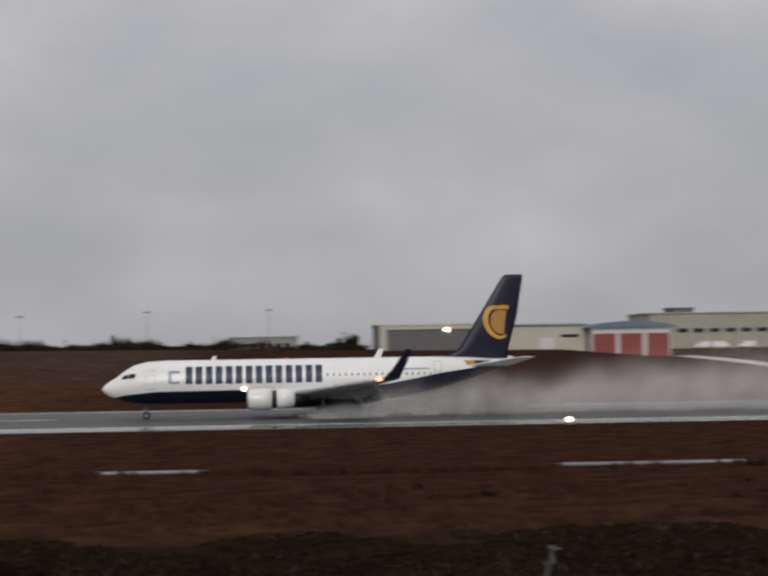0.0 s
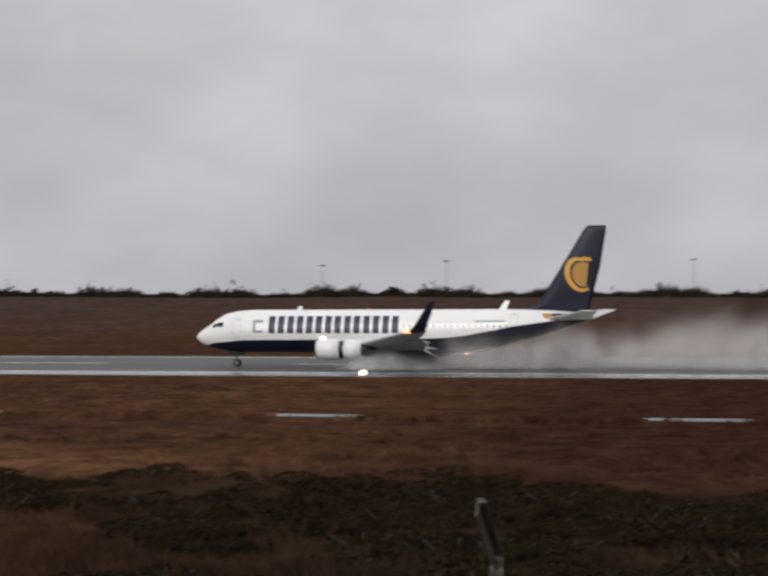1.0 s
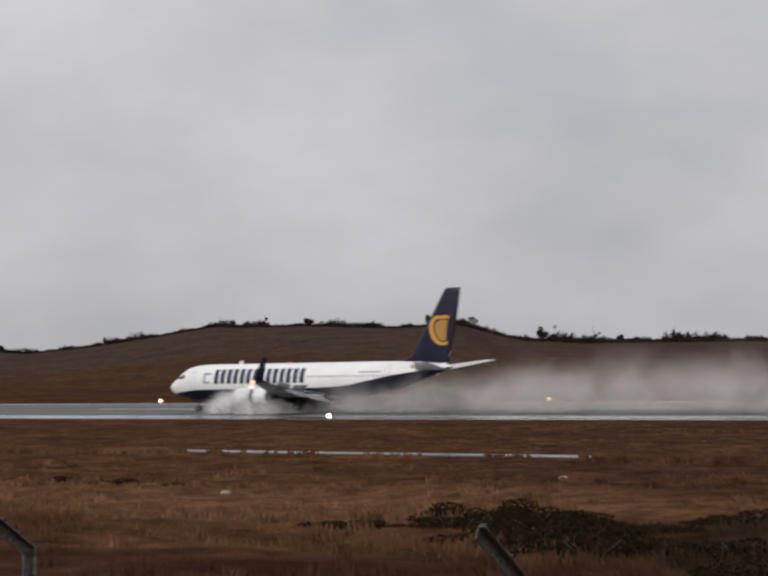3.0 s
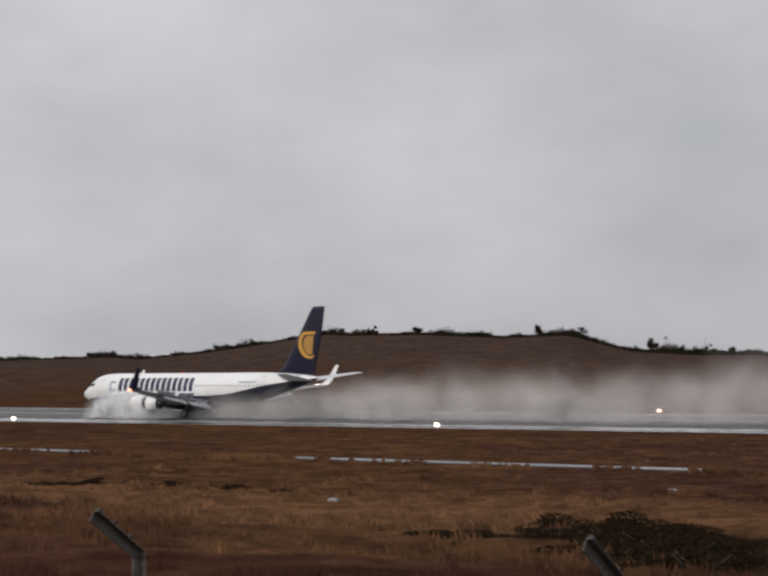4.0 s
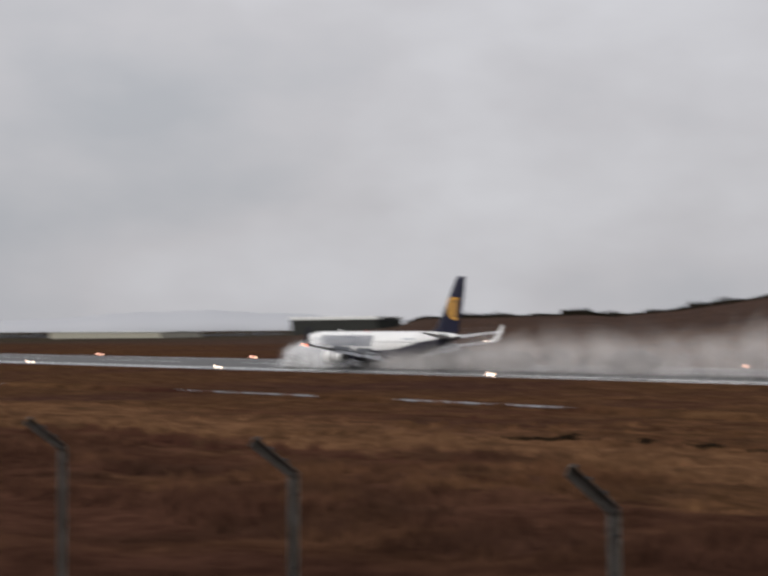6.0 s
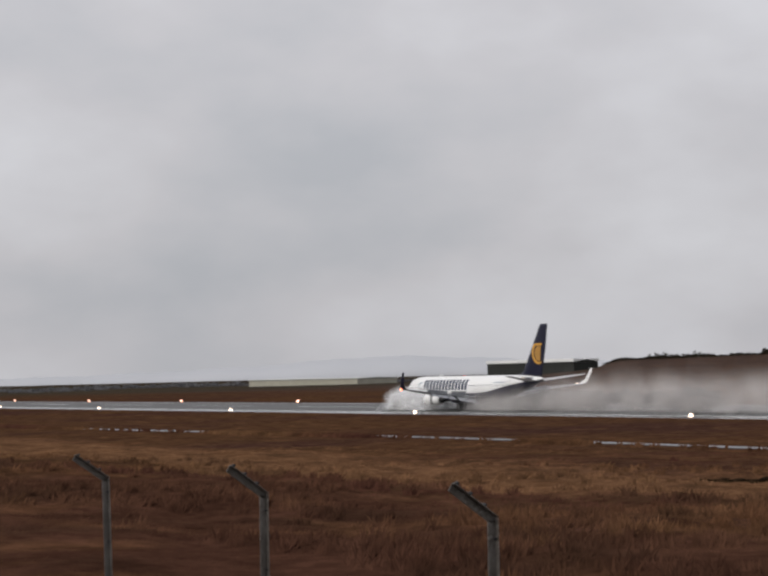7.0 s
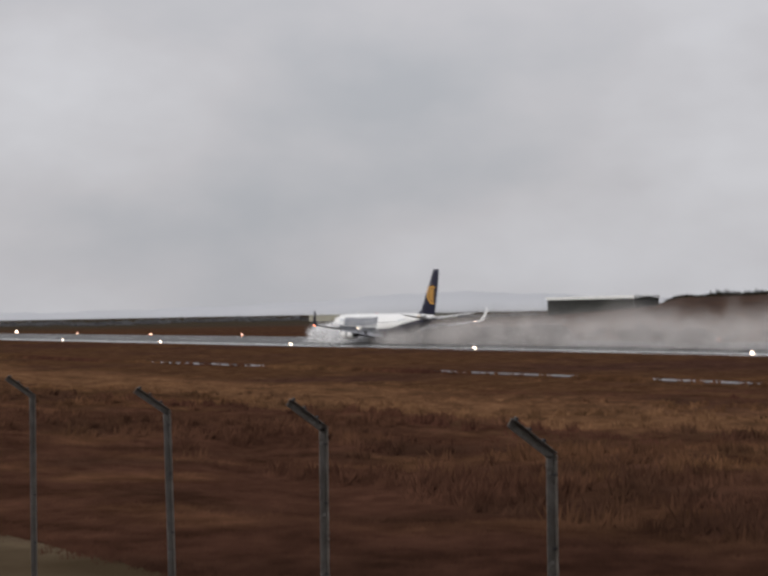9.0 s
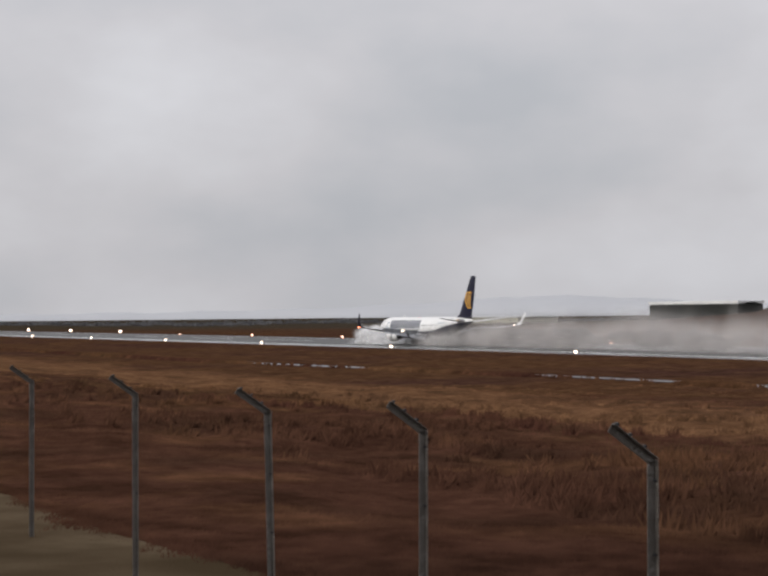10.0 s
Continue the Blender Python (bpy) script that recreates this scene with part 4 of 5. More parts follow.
def foil(le, chord, y, z, thick, vertical=False, n=7):
    """A ring of an aerofoil: leading edge x, chord, place across, thickness."""
    up, lo = [], []
    for i in range(n):
        u = (1 - math.cos(math.pi * i / (n - 1))) / 2
        t = thick * 5 * (0.2969 * math.sqrt(u) - 0.126 * u - 0.3516 * u * u + 0.2843 * u ** 3 - 0.1015 * u ** 4) * chord
        up.append((le + chord * u, t))
        if 0 < i < n - 1:
            lo.append((le + chord * u, -t))
    pts = up + lo[::-1]
    return [(x, y + t, z) if vertical else (x, y, z + t) for x, t in pts]


WING = [(0.0, 14.50, 8.6, 1.95, 0.13), (1.9, 15.70, 7.3, 2.00, 0.13), (5.8, 18.10, 4.7, 2.42, 0.12), (11.0, 21.20, 3.3, 2.98, 0.11), (16.6, 24.45, 1.75, 3.60, 0.10)]


def wing_at(y):
    c = np.array(WING)
    return tuple(float(np.interp(y, c[:, 0], c[:, k])) for k in (1, 2, 3, 4))


def make_airliner():
    p = empty("airliner")
    tagged(p, "white twin-jet airliner with navy belly and tail, braking", "aeroplane")
    fu = part("fuselage", fuselage_shell(True), WHITE, p, "white upper fuselage", True)
    part("belly", fuselage_shell(False), NAVY, p, "navy belly", True)
    # wing box fairing under the belly
    bm = bmesh.new()
    rings = []
    for x, w, h in ((13.3, 0.3, 0.1), (14.8, 1.3, 0.42), (17.3, 1.75, 0.62), (21.8, 1.75, 0.62), (24.3, 1.3, 0.42), (26.1, 0.3, 0.1)):
        rings.append([(x, w * math.cos(a), 1.5 + h * math.sin(a)) for a in np.linspace(0, 2 * math.pi, 17)[:-1]])
    part("wing_fairing", loft(bm, rings), NAVY, p, "", True)
    # markings along both sides: a plain outline mark and seven pairs of upright bars
    for side in (-1, 1):
        for k in range(7):
            x = 7.75 + 1.83 * k
            g = part("marking", side_plate(bmesh.new(), x, x + 0.62, 3.20, 4.80, 0, side, 0.02, 7), BLUE, fu, "dark blue plain bar marking")
            part("bar", side_plate(bmesh.new(), x + 0.90, x + 1.52, 3.20, 4.80, 0, side, 0.02, 7), BLUE, g)
        mk = part("emblem", side_plate(bmesh.new(), 6.2, 6.45, 3.25, 4.45, 0.0, side), BLUE_PALE, fu, "pale blue plain emblem shape")
        part("emblem_bar", side_plate(bmesh.new(), 6.46, 7.2, 4.2, 4.45, 0.0, side), BLUE_PALE, mk)
        part("emblem_bar", side_plate(bmesh.new(), 6.46, 7.2, 3.25, 3.45, 0.0, side), BLUE_PALE, mk)
        part("small_marking", side_plate(bmesh.new(), 27.4, 30.2, 4.22, 4.36, 0.0, side), BLUE_PALE, fu)
        win = mesh_of("cabin_window", side_plate(bmesh.new(), -0.09 + 10, 0.09 + 10, 3.74, 4.0, 0, side, 0.012, 1), PANE_GREY)
        for k in range(44):
            x = 6.2 + 0.56 * k
            if not (6.0 < x < 20.6):
                o = new("cabin_window", win)
                o.parent = fu
                o.location = (x - 10, side * (fus_side(x, 3.87) - fus_side(10, 3.87)), 0)
        for x0, x1, z0, z1 in ((4.1, 4.95, 2.75, 4.55), (30.6, 31.3, 3.98, 4.95)):
            d = part("cabin_door", side_plate(bmesh.new(), x0, x1, z0, z1, 0, side, 0.008), WING_GREY, fu, "grey outlined cabin door")
            part("door_skin", side_plate(bmesh.new(), x0 + 0.05, x1 - 0.05, z0 + 0.05, z1 - 0.05, 0, side, 0.016), WHITE, d)
        tb = part("tail_band", side_plate(bmesh.new(), 34.5, 36.2, 4.35, 4.98, -0.3, side, 0.02, 3), NAVY, fu, "navy band below the fin")
        part("gold_band", side_plate(bmesh.new(), 33.6, 34.48, 4.55, 4.98, -0.3, side, 0.02, 3), GOLD_DARK, tb, "thin gold band")
        cw = part("cockpit_window", side_plate(bmesh.new(), 1.95, 2.45, 3.72, 4.10, 0.20, side, 0.02, 2), GLASS_DARK, fu, "dark cockpit window")
        part("cockpit_pane", side_plate(bmesh.new(), 2.52, 3.15, 3.80, 4.22, 0.12, side, 0.02, 2), GLASS_DARK, cw)
    ant = bmesh.new()
    loft(ant, [[(10.0 + 0.2 * u, -0.03, 5.34 + 0.4 * u), (10.5 + 0.05 * u, -0.03, 5.34 + 0.4 * u), (10.5 + 0.05 * u, 0.03, 5.34 + 0.4 * u), (10.0 + 0.2 * u, 0.03, 5.34 + 0.4 * u)] for u in (0, 1)])
    part("antenna", ant, WHITE, fu)
    part("beacon", turned(bmesh.new(), [(5.36, 0.14), (5.45, 0.13), (5.52, 0.06)], 10, "z", (17.0, 0, 0)), BEACON, fu, "red anti-collision beacon")

    # wings with winglets, flaps, raised spoilers, engines, landing lamps
    for side in (-1, 1):
        rings = [foil(le, ch, side * y, z, th) for y, le, ch, z, th in WING]
        wg = part("wing", loft(bmesh.new(), rings), WING_GREY, p, "swept grey wing", True)
        wl = bmesh.new()
        stations = [(16.6, 3.60, 24.45, 1.75, 0.10), (17.1, 3.80, 25.0, 1.30, 0.09), (17.45, 4.25, 25.45, 1.05, 0.09), (17.65, 5.0, 26.0, 0.85, 0.08), (17.85, 6.15, 26.75, 0.50, 0.08)]
        rings = []
        for i, (y, z, le, ch, th) in enumerate(stations):
            flat = foil(le, ch, 0, 0, th)
            ang = radians((8, 35, 68, 80, 82)[i])
            rings.append([(x, side * (y - t * math.sin(ang)), z + t * math.cos(ang)) for x, _, t in flat])
        loft(wl, rings)
        for f in wl.faces:
            f.material_index = 1 if f.normal.y * side > 0.0 else 0
        wo = part("winglet", wl, [WHITE, NAVY], wg, "upswept winglet, navy outside and white inside")
        part("tip_lamp", turned(bmesh.new(), [(24.3, 0.03), (24.4, 0.13), (24.7, 0.15), (24.9, 0.05)], 10, "x", (0, side * 16.75, 3.64)),
             LAMP_RED if side < 0 else LAMP_WARM, wo, "lit wing-tip lamp")
        for y0, y1, drop in ((2.1, 5.4, 30), (6.0, 11.4, 30)):
            rings = []
            for y in (y0, y1):
                le, ch, z, th = wing_at(y)
                c = ch * 0.26
                ring = foil(0, c, 0, 0, 0.10)
                ca, sa = math.cos(radians(drop)), math.sin(radians(drop))
                rings.append([(le + ch * 0.93 + x * ca, side * y, z - 0.12 - x * sa + t * ca) for x, _, t in ring])
            part("flap", loft(bmesh.new(), rings), WING_GREY, wg, "extended trailing-edge flap")
        for y0, y1 in ((2.6, 4.2), (4.3, 5.6), (6.6, 8.2), (8.3, 9.9), (10.0, 11.4)):
            bm = bmesh.new()
            rings = []
            for y in (y0, y1):
                le, ch, z, th = wing_at(y)
                x, c = le + ch * 0.64, ch * 0.17
                rings.append([(x, side * y, z + 0.10), (x + c * 0.7, side * y, z + 0.10 + c * 0.72), (x + c * 0.7 + 0.05, side * y, z + 0.06 + c * 0.72), (x + 0.06, side * y, z + 0.06)])
            part("spoiler", loft(bm, rings), WING_GREY, wg, "raised spoiler panel")
        for y in (4.0, 7.6, 10.4):
            le, ch, z, th = wing_at(y)
            bm = bmesh.new()
            turned(bm, [(le + ch * 0.55, 0.03), (le + ch * 0.7, 0.17), (le + ch * 1.0, 0.19), (le + ch * 1.25, 0.03)], 10, "x", (0, side * y, z - 0.34))
            part("flap_fairing", bm, WING_GREY, wg)
        part("landing_lamp", turned(bmesh.new(), [(12.85, 0.05), (12.92, 0.17), (13.2, 0.18), (13.3, 0.05)], 10, "x", (0, side * 1.80, 2.66)), LAMP_LAND, wg, "lit landing lamp at the wing root")

        en = part("engine_cowl", turned(bmesh.new(), [(11.35, 0.72), (11.25, 0.79), (11.35, 0.87), (11.8, 0.94), (12.6, 0.98), (13.45, 0.95), (13.45, 0.83), (11.9, 0.74)], 28, "x", (2.15, side * 4.83, 1.80), cap=False), WHITE, p, "white engine cowl", True)
        part("intake_lip", turned(bmesh.new(), [(11.42, 0.885), (11.28, 0.84), (11.21, 0.79), (11.30, 0.71), (11.5, 0.71)], 28, "x", (2.15, side * 4.83, 1.80), cap=False), ALLOY, en, "polished intake lip", True)
        part("fan", turned(bmesh.new(), [(11.75, 0.04), (12.0, 0.22), (12.02, 0.73), (12.1, 0.73)], 28, "x", (2.15, side * 4.83, 1.80)), DARK, en, "dark fan", True)
        part("reverser_cascade", turned(bmesh.new(), [(13.40, 0.80), (13.46, 0.80), (13.95, 0.78), (14.1, 0.72)], 28, "x", (2.15, side * 4.83, 1.80)), DARK, en, "dark opened thrust reverser grille", True)
        part("reverser_sleeve", turned(bmesh.new(), [(13.9, 0.80), (13.9, 0.93), (14.6, 0.88), (15.5, 0.72), (15.5, 0.65)], 28, "x", (2.15, side * 4.83, 1.80), cap=False), WHITE, en, "white reverser sleeve slid aft", True)
        part("exhaust_cone", turned(bmesh.new(), [(14.9, 0.62), (15.9, 0.52), (16.0, 0.44), (16.9, 0.05)], 20, "x", (2.15, side * 4.83, 1.80)), DARK, en, "", True)
        bm = bmesh.new()
        loft(bm, [[(a + 2.1, side * 4.83 + s * w, z) for a, s, w in ((12.6, 0, 0), (13.4, -1, 0.16), (16.0, -1, 0.14), (17.3, 0, 0), (16.0, 1, 0.14), (13.4, 1, 0.16))] for z in (2.3, 2.75)])
        part("pylon", bm, WHITE, en)

        # tailplane
        rings = [foil(33.3, 4.5, side * 0.3, 4.42, 0.065), foil(33.9, 4.0, side * 0.95, 4.50, 0.065), foil(37.75, 1.55, side * 7.1, 5.25, 0.065), foil(37.98, 1.2, side * 7.18, 5.26, 0.07)]
        part("tailplane", loft(bmesh.new(), rings), WHITE, p, "white swept tailplane", True)

    # fin with plain gold shapes
    fin = [(5.10, 29.6, 8.1, 0.02), (5.45, 32.0, 5.7, 0.05), (5.9, 33.0, 4.75, 0.085), (9.2, 35.1, 3.55, 0.09), (12.6, 37.2, 2.0, 0.09), (12.95, 37.55, 1.65, 0.06)]
    rings = [foil(le, ch, 0, z, th, True) for z, le, ch, th in fin]
    fn = part("fin", loft(bmesh.new(), rings), NAVY, p, "navy tail fin", True)
    fa = np.array(fin)

    def fin_side(x, z):
        le, ch, th = (float(np.interp(z, fa[:, 0], fa[:, k])) for k in (1, 2, 3))
        u = min(1, max(0, (x - le) / ch))
        return th * 5 * (0.2969 * math.sqrt(u) - 0.126 * u - 0.3516 * u * u + 0.2843 * u ** 3 - 0.1015 * u ** 4) * ch

    for side in (-1, 1):
        def outline(rx, rz, cx, cz, a0, a1, n, skew=0.42):
            return [(cx + rx * math.cos(a) + skew * rz * math.sin(a), cz + rz * math.sin(a)) for a in np.linspace(a0, a1, n)]

        def plate(pts_out, pts_in, off):
            bm = bmesh.new()
            rows = []
            for q in range(4):
                rows.append([bm.verts.new((a[0] + (b[0] - a[0]) * q / 3, side * (fin_side(a[0] + (b[0] - a[0]) * q / 3, a[1] + (b[1] - a[1]) * q / 3) + off), a[1] + (b[1] - a[1]) * q / 3)) for a, b in zip(pts_out, pts_in)])
            for r0, r1 in zip(rows, rows[1:]):
                for i in range(len(r0) - 1):
                    bm.faces.new((r0[i], r0[i + 1], r1[i + 1], r1[i]))
            low = {v: bm.verts.new(v.co + Vector((0, -side * (off + 0.01), 0))) for v in rows[0]}
            for i in range(len(rows[0]) - 1):
                bm.faces.new((rows[0][i], rows[0][i + 1], low[rows[0][i + 1]], low[rows[0][i]]))
            bmesh.ops.recalc_face_normals(bm, faces=bm.faces[:])
            return bm

        a0, a1 = radians(62), radians(300)
        cr = part("gold_crescent", plate(outline(1.3, 1.58, 36.75, 8.5, a0, a1, 18, -0.16), outline(0.98, 1.28, 36.92, 8.5, a0, a1, 18, -0.16), 0.03), GOLD, fn, "plain gold crescent on the fin")
        part("gold_field", plate(outline(0.82, 1.1, 36.95, 8.5, radians(60), radians(300), 16, -0.1), [(37.5 + 0.12 * (z - 8.5), z) for _, z in outline(0.82, 1.1, 36.95, 8.5, radians(60), radians(300), 16)], 0.025), GOLD_DARK, cr, "darker gold field")
        part("gold_top", plate([(36.7, 9.95), (37.3, 10.12), (37.9, 10.0)], [(36.7, 9.7), (37.3, 9.75), (37.85, 9.7)], 0.03), GOLD, cr)

    # undercarriage
    def wheel(parent, x, y, r, w):
        t = part("wheel", turned(bmesh.new(), [(-w, r * 0.55), (-w, r * 0.86), (-w * 0.7, r * 0.98), (0, r), (w * 0.7, r * 0.98), (w, r * 0.86), (w, r * 0.55)], 20, "y", (x, y, r), cap=False), RUBBER, parent, "black tyre", True)
        part("rim", turned(bmesh.new(), [(-w * 0.8, r * 0.3), (-w * 0.8, r * 0.56), (w * 0.8, r * 0.56), (w * 0.8, r * 0.3)], 14, "y", (x, y, r)), STEEL, t)

    ng = part("nose_gear", rod(bmesh.new(), (3.95, 0, 1.7), (4.05, 0, 0.36), 0.09, 0.07), STEEL, p, "nose gear leg")
    part("drag_strut", rod(bmesh.new(), (3.2, 0, 1.6), (4.0, 0, 0.8), 0.05, 0.05), STEEL, ng)
    for y in (-0.85, 0.85):
        bm = boxed(3.2, 4.7, y * 0.45 - 0.02, y * 0.45 + 0.02, 1.12, 1.5, 0.008)
        part("gear_door", bm, NAVY, ng)
    for y in (-0.22, 0.22):
        wheel(ng, 4.05, y, 0.345, 0.10)
    for side in (-1, 1):
        mg = part("main_gear", rod(bmesh.new(), (20.2, side * 2.7, 2.1), (20.3, side * 2.86, 0.55), 0.14, 0.11), STEEL, p, "main gear leg")
        part("side_strut", rod(bmesh.new(), (20.2, side * 1.3, 1.6), (20.3, side * 2.8, 0.95), 0.06, 0.06), STEEL, mg)
        for y in (2.43, 3.29):
            wheel(mg, 20.3, side * y, 0.565, 0.19)
    return p


airliner = make_airliner()

# ---------------------------------------------------------------- spray thrown up by wheels and reversers, as clouds of drops


def drops(name, pts, size, rng, parent, label=""):
    """Fine drops, one small facet at each point, turned every way."""
    n = len(pts)
    u = rng.normal(0, 1, (n, 3))
    u /= np.linalg.norm(u, axis=1, keepdims=True)
    w = np.cross(u, rng.normal(0, 1, (n, 3)))
    w /= np.linalg.norm(w, axis=1, keepdims=True)
    s = (size * rng.uniform(0.6, 1.4, n) * 0.58)[:, None]
    v = np.stack([pts + u * s, pts + (-0.5 * u + 0.866 * w) * s, pts + (-0.5 * u - 0.866 * w) * s], 1).reshape(-1, 3)
    v[:, 2] = np.maximum(v[:, 2], 0.012)
    me = bpy.data.meshes.new(name)
    me.vertices.add(3 * n)
    me.vertices.foreach_set("co", v.astype(np.float32).ravel())
    me.loops.add(3 * n)
    me.loops.foreach_set("vertex_index", np.arange(3 * n, dtype=np.int32))
    me.polygons.add(n)
    me.polygons.foreach_set("loop_start", np.arange(0, 3 * n, 3, dtype=np.int32))
    me.update(calc_edges=True)
    me.materials.append(SPRAY)
    ob = new(name, me)
    ob.parent = parent
    if label:
        ob["label"] = label
    return ob


def mist_material(name, peak, tone):
    """Thin veil of fine water: thickest in the middle of each piece, uneven through it."""
    m = bpy.data.materials.new(name)
    m.use_nodes = True
    n, l = m.node_tree.nodes, m.node_tree.links
    b = n["Principled BSDF"]
    b.inputs["Base Color"].default_value = (*tone, 1)
    b.inputs["Roughness"].default_value = 1.0
    b.inputs["Specular IOR Level"].default_value = 0.0
    uv = n.new("ShaderNodeUVMap")
    ln = n.new("ShaderNodeVectorMath")
    ln.operation = "LENGTH"
    mr = n.new("ShaderNodeMapRange")
    mr.interpolation_type = "SMOOTHSTEP"
    mr.inputs["From Min"].default_value, mr.inputs["From Max"].default_value = 0.0, 1.0
    mr.inputs["To Min"].default_value, mr.inputs["To Max"].default_value = peak, 0.0
    co = n.new("ShaderNodeTexCoord")
    nz = n.new("ShaderNodeTexNoise")
    nz.inputs["Scale"].default_value, nz.inputs["Detail"].default_value = 0.45, 3.0
    mn = n.new("ShaderNodeMapRange")
    mn.inputs["From Min"].default_value, mn.inputs["From Max"].default_value = 0.3, 0.65
    mn.inputs["To Min"].default_value, mn.inputs["To Max"].default_value = 0.75, 1.1
    mu = n.new("ShaderNodeMath")
    mu.operation = "MULTIPLY"
    l.new(uv.outputs["UV"], ln.inputs[0])
    l.new(ln.outputs["Value"], mr.inputs["Value"])
    l.new(co.outputs["Object"], nz.inputs["Vector"])
    l.new(nz.outputs["Fac"], mn.inputs["Value"])
    l.new(mr.outputs["Result"], mu.inputs[0])
    l.new(mn.outputs["Result"], mu.inputs[1])
    tl = n.new("ShaderNodeBsdfTranslucent")
    tl.inputs["Color"].default_value = (*tone, 1)
    both = n.new("ShaderNodeMixShader")
    both.inputs[0].default_value = 0.5
    clear = n.new("ShaderNodeBsdfTransparent")
    veil = n.new("ShaderNodeMixShader")
    l.new(b.outputs["BSDF"], both.inputs[1])
    l.new(tl.outputs["BSDF"], both.inputs[2])
    l.new(mu.outputs["Value"], veil.inputs[0])
    l.new(clear.outputs["BSDF"], veil.inputs[1])
    l.new(both.outputs["Shader"], veil.inputs[2])
    l.new(veil.outputs["Shader"], n["Material Output"].inputs["Surface"])
    return m


MIST = mist_material("mist_veil", 0.056, (0.92, 0.875, 0.845))
MIST_DENSE = mist_material("dense_mist_veil", 0.10, (0.86, 0.84, 0.825))
MIST_WHITE = mist_material("white_mist_veil", 0.28, (0.95, 0.95, 0.95))
scene.cycles.transparent_max_bounces = 64


def veils(name, pts, radius, mat, rng, parent, label=""):
    """Curved scraps of mist, turned every way, one at each point."""
    n, k = len(pts), 9
    u = rng.normal(0, 1, (n, 3))
    u /= np.linalg.norm(u, axis=1, keepdims=True)
    w = np.cross(u, rng.normal(0, 1, (n, 3)))
    w /= np.linalg.norm(w, axis=1, keepdims=True)
    t = np.cross(u, w)
    r = (radius * rng.uniform(0.7, 1.4, n))[:, None]
    ring = 2 * math.pi * np.arange(k) / k
    vs = [pts + t * r * 0.07]
    uvs = [(0.0, 0.0)]
    for f, lift in ((0.5, 0.04), (1.0, -0.03)):
        for a in ring:
            vs.append(pts + (u * math.cos(a) + w * math.sin(a)) * r * f + t * r * lift)
            uvs.append((f * math.cos(a), f * math.sin(a)))
    V = np.stack(vs, 1)
    V[:, :, 2] = np.where(V[:, :, 2] < 0.02, 0.02 + 0.1 * np.abs(V[:, :, 2]), V[:, :, 2])
    m = V.shape[1]
    tri = [(0, 1 + i, 1 + (i + 1) % k) for i in range(k)]
    for i in range(k):
        a, b, c, d = 1 + i, 1 + (i + 1) % k, 1 + k + (i + 1) % k, 1 + k + i
        tri += [(a, d, c), (a, c, b)]
    tri = np.array(tri)
    F = (tri[None] + (np.arange(n) * m)[:, None, None]).reshape(-1, 3)
    me = data_mesh(name, V.reshape(-1, 3), F, mat, True)
    layer = me.uv_layers.new(name="UVMap")
    U = np.array(uvs)[np.tile(tri.ravel(), n)]
    layer.data.foreach_set("uv", U.astype(np.float32).ravel())
    ob = new(name, me)
    ob.parent = parent
    if label:
        ob["label"] = label
    return ob


def bank(rng, n, x0, x1, height, width):
    """Points of a drifting bank from x0 to x1, densest low down, ragged on top."""
    x = rng.uniform(x0, x1, n) + rng.normal(0, 1.5, n)
    top = height * (0.82 + 0.13 * np.sin(x * 0.55 + 1) + 0.10 * np.sin(x * 1.3) + 0.08 * np.sin(x * 0.21 + 2))
    return np.stack([x, rng.normal(0, width, n), rng.beta(1.05, 1.55, n) * top], -1)


def make_spray():
    rng = np.random.default_rng(21)
    s = empty("water_spray")
    tagged(s, "grey-white water spray trailing behind the braking airliner", "spray")

    def tail(n):
        """Rooster tails from the main wheels."""
        u = rng.uniform(0, 1, n) ** 0.7
        return np.stack([19.5 + 19 * u + rng.normal(0, 0.5, n), rng.choice([-2.9, 2.9], n) + rng.normal(0, 0.4, n) * (1 + 2.5 * u), np.abs(rng.normal(0, 1, n)) * (0.22 + 1.1 * u)], -1)

    tagged(drops("wheel_drops", tail(5000), 0.04, rng, s, "fine wheel drops"), kind="stuff")
    tagged(veils("wheel_spray", tail(700), 1.15, MIST_DENSE, rng, s, "dense wheel spray"), kind="stuff")
    edges = [24, 34, 46, 60, 76, 94, 114, 138, 175]
    scraps, grains = [], []
    for a, b, in zip(edges, edges[1:]):
        far = (a - 24) / 130
        h = 2.0 + 3.7 * min(1, (a - 20) / 34)
        n = int((b - a) * (16 - 5 * far) * (0.6 + 0.4 * min(1, (a - 20) / 24)))
        scraps.append(bank(rng, n, a, b, h, 3.0 + 2 * far))
        grains.append(bank(rng, n * 4, a, b, h * 0.7, 3.0 + 2 * far))
    tagged(veils("mist", np.concatenate(scraps), 3.1, MIST, rng, s, "long bank of drifting mist"), kind="stuff")
    tagged(drops("drops", np.concatenate(grains), 0.05, rng, s, "fine drops in the mist"), kind="stuff")
    return s


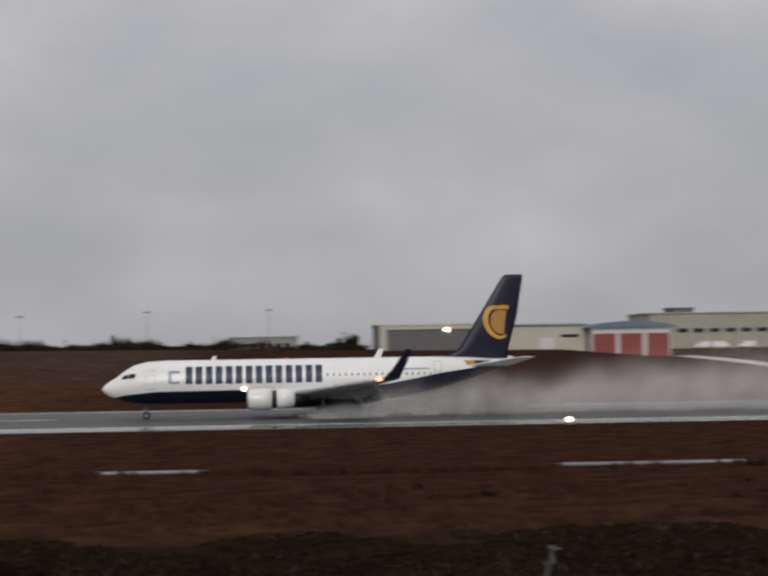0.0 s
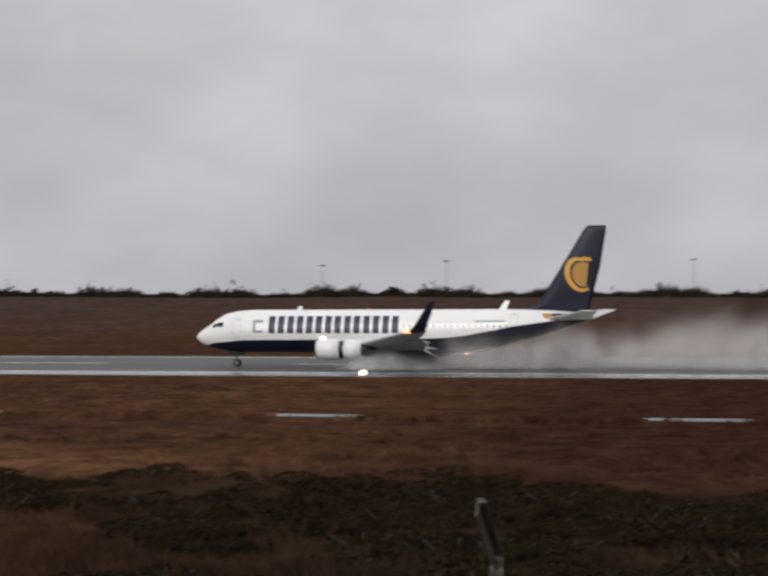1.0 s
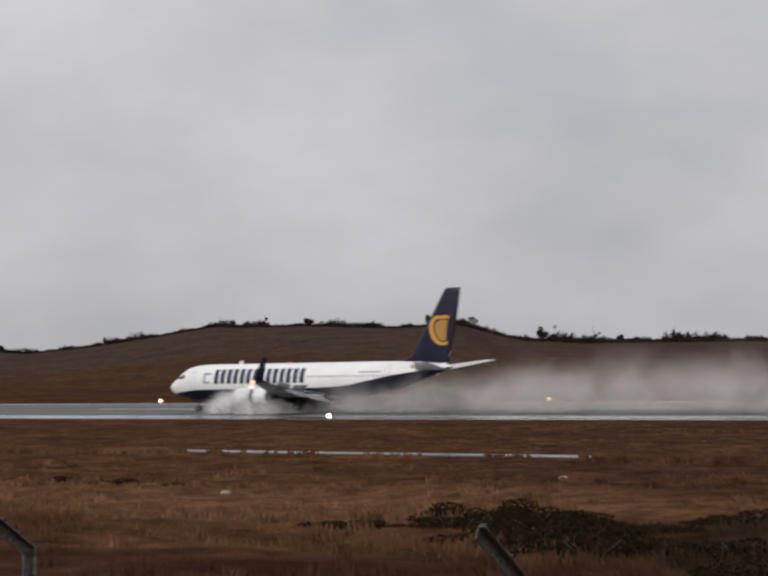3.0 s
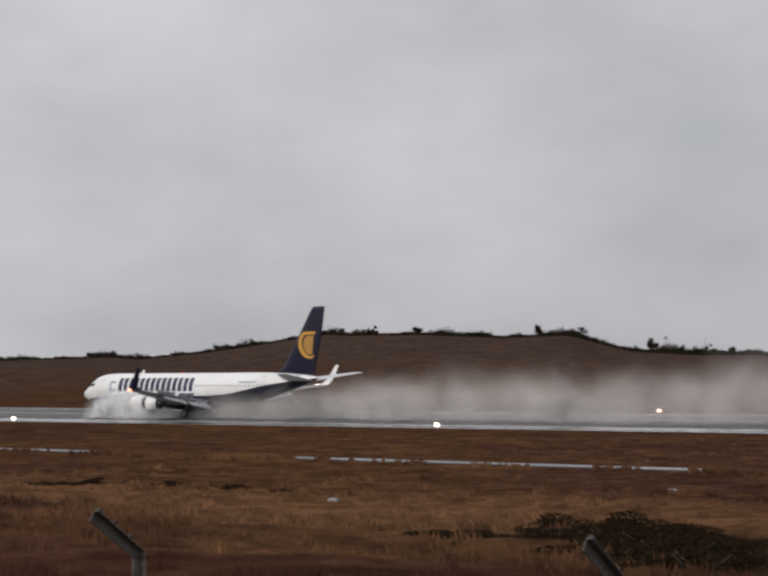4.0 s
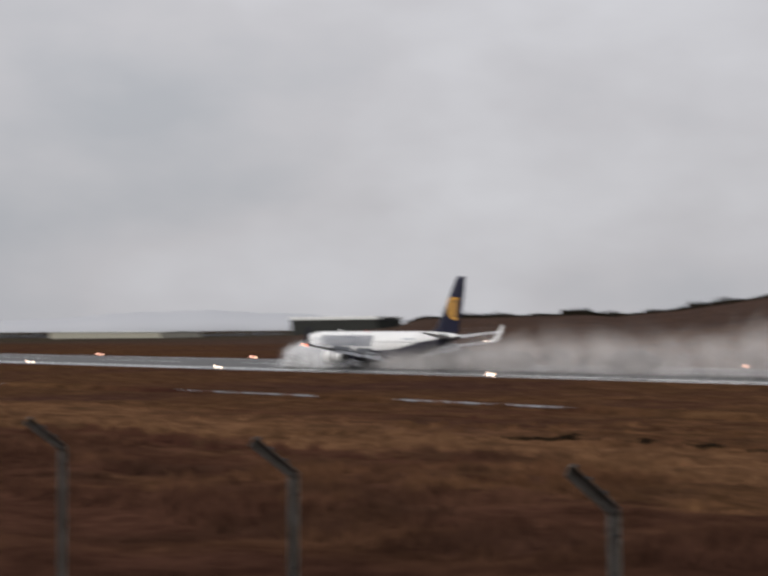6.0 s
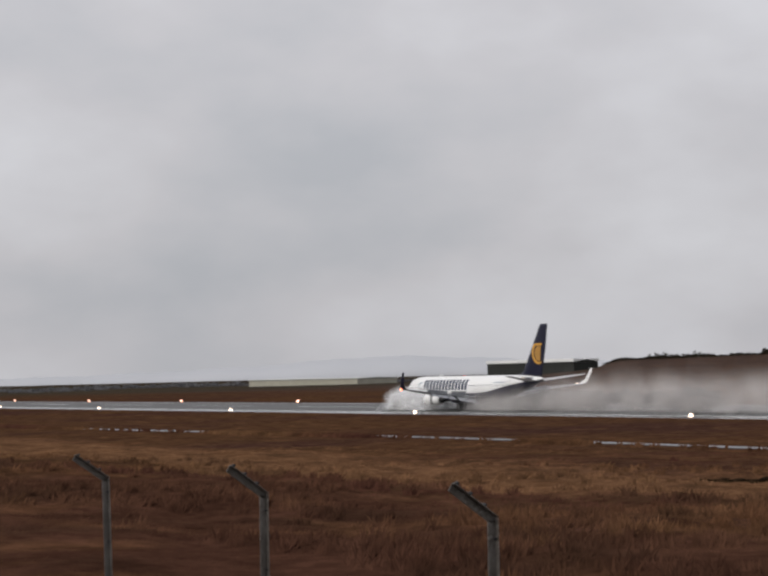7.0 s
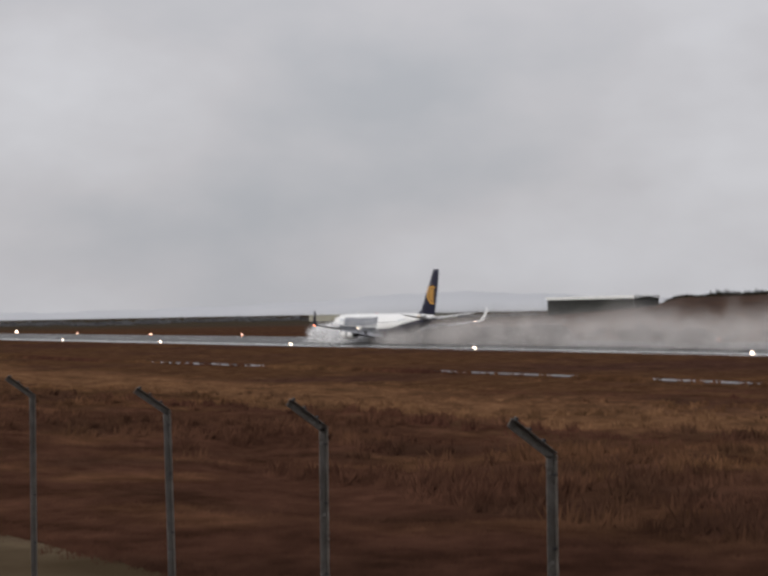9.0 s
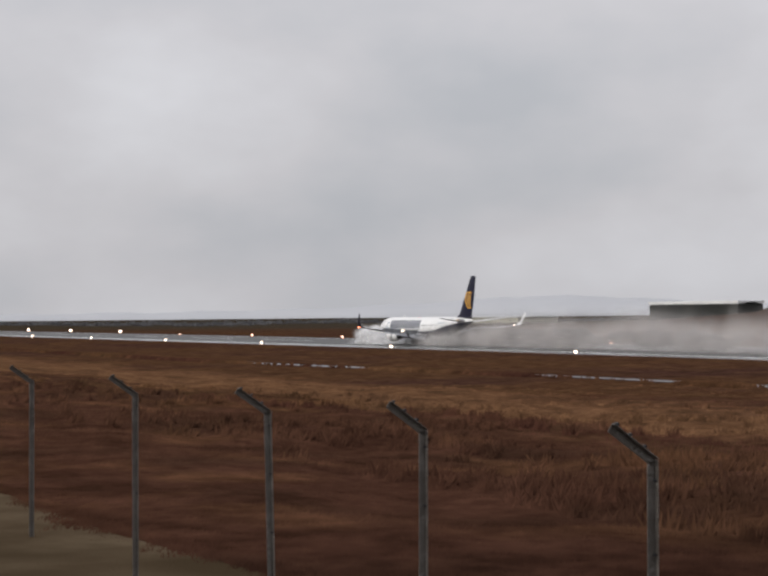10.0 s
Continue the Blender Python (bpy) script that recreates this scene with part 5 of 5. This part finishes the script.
def make_blast():
    """Spray blown forward and sideways by the thrust reverser, about its engine."""
    rng = np.random.default_rng(33)
    s = empty("reverser_spray")
    tagged(s, "white burst of spray blown forward by the thrust reversers", "spray")
    for side in (-1, 1):
        def cloud(n):
            u = rng.uniform(0, 1, n) ** 1.3
            tall = 0.8 + 2.7 * np.sin(np.pi * np.minimum(1, 0.15 + u)) ** 1.1
            z = rng.uniform(0, 1, n) ** 1.2 * tall
            return np.stack([-0.2 + 11.5 * u + 0.35 * z + rng.normal(0, 0.2, n), side * 4.8 + rng.normal(0, 1.1, n), z], -1)

        tagged(veils("plume", cloud(620), 1.25, MIST_WHITE, rng, s), kind="stuff")
        tagged(drops("plume_drops", cloud(1200), 0.035, rng, s), kind="stuff")
    return s


spray = make_spray()
blast = make_blast()


def motions():
    # nose along the runway, and the slight drift off its centre line while braking
    track = [(0.0, -15.43, 163.0), (0.5, -37.85, 161.0), (1.0, -57.95, 158.4), (1.5, -77.85, 157.8), (2.0, -96.50, 157.6), (2.5, -114.52, 157.5),
             (3.0, -131.84, 157.5), (3.5, -148.44, 157.5), (4.0, -164.38, 157.5), (4.5, -179.69, 157.5), (5.0, -194.43, 157.5), (5.5, -208.63, 157.5),
             (6.0, -222.33, 157.5), (6.5, -235.59, 157.5), (7.0, -248.44, 157.5), (7.5, -260.92, 157.5), (8.0, -273.07, 157.5), (8.5, -284.92, 157.5),
             (9.0, -296.53, 157.5), (9.5, -307.91, 157.5), (10.0, -319.12, 157.5)]
    walk(airliner, [(t, pose(x, y, 0)) for t, x, y in track])
    walk(spray, [(t, pose(x, y, 0)) for t, x, y in track])
    # the blast creeps forward along the aircraft as it slows
    ahead = lambda t: float(np.interp(t, [0, 1, 2, 3.5, 4.5, 5.5, 7.5, 10], [17.5, 15.5, 13.6, 8.3, 6.0, 4.6, 2.8, 1.2]))
    sunk = lambda t: float(np.interp(t, [0, 1, 3.5, 6, 10], [-2.7, -2.3, -0.7, 0.0, 0.0]))
    walk(blast, [(t, pose(x + ahead(t), y, sunk(t))) for t, x, y in track])


motions()
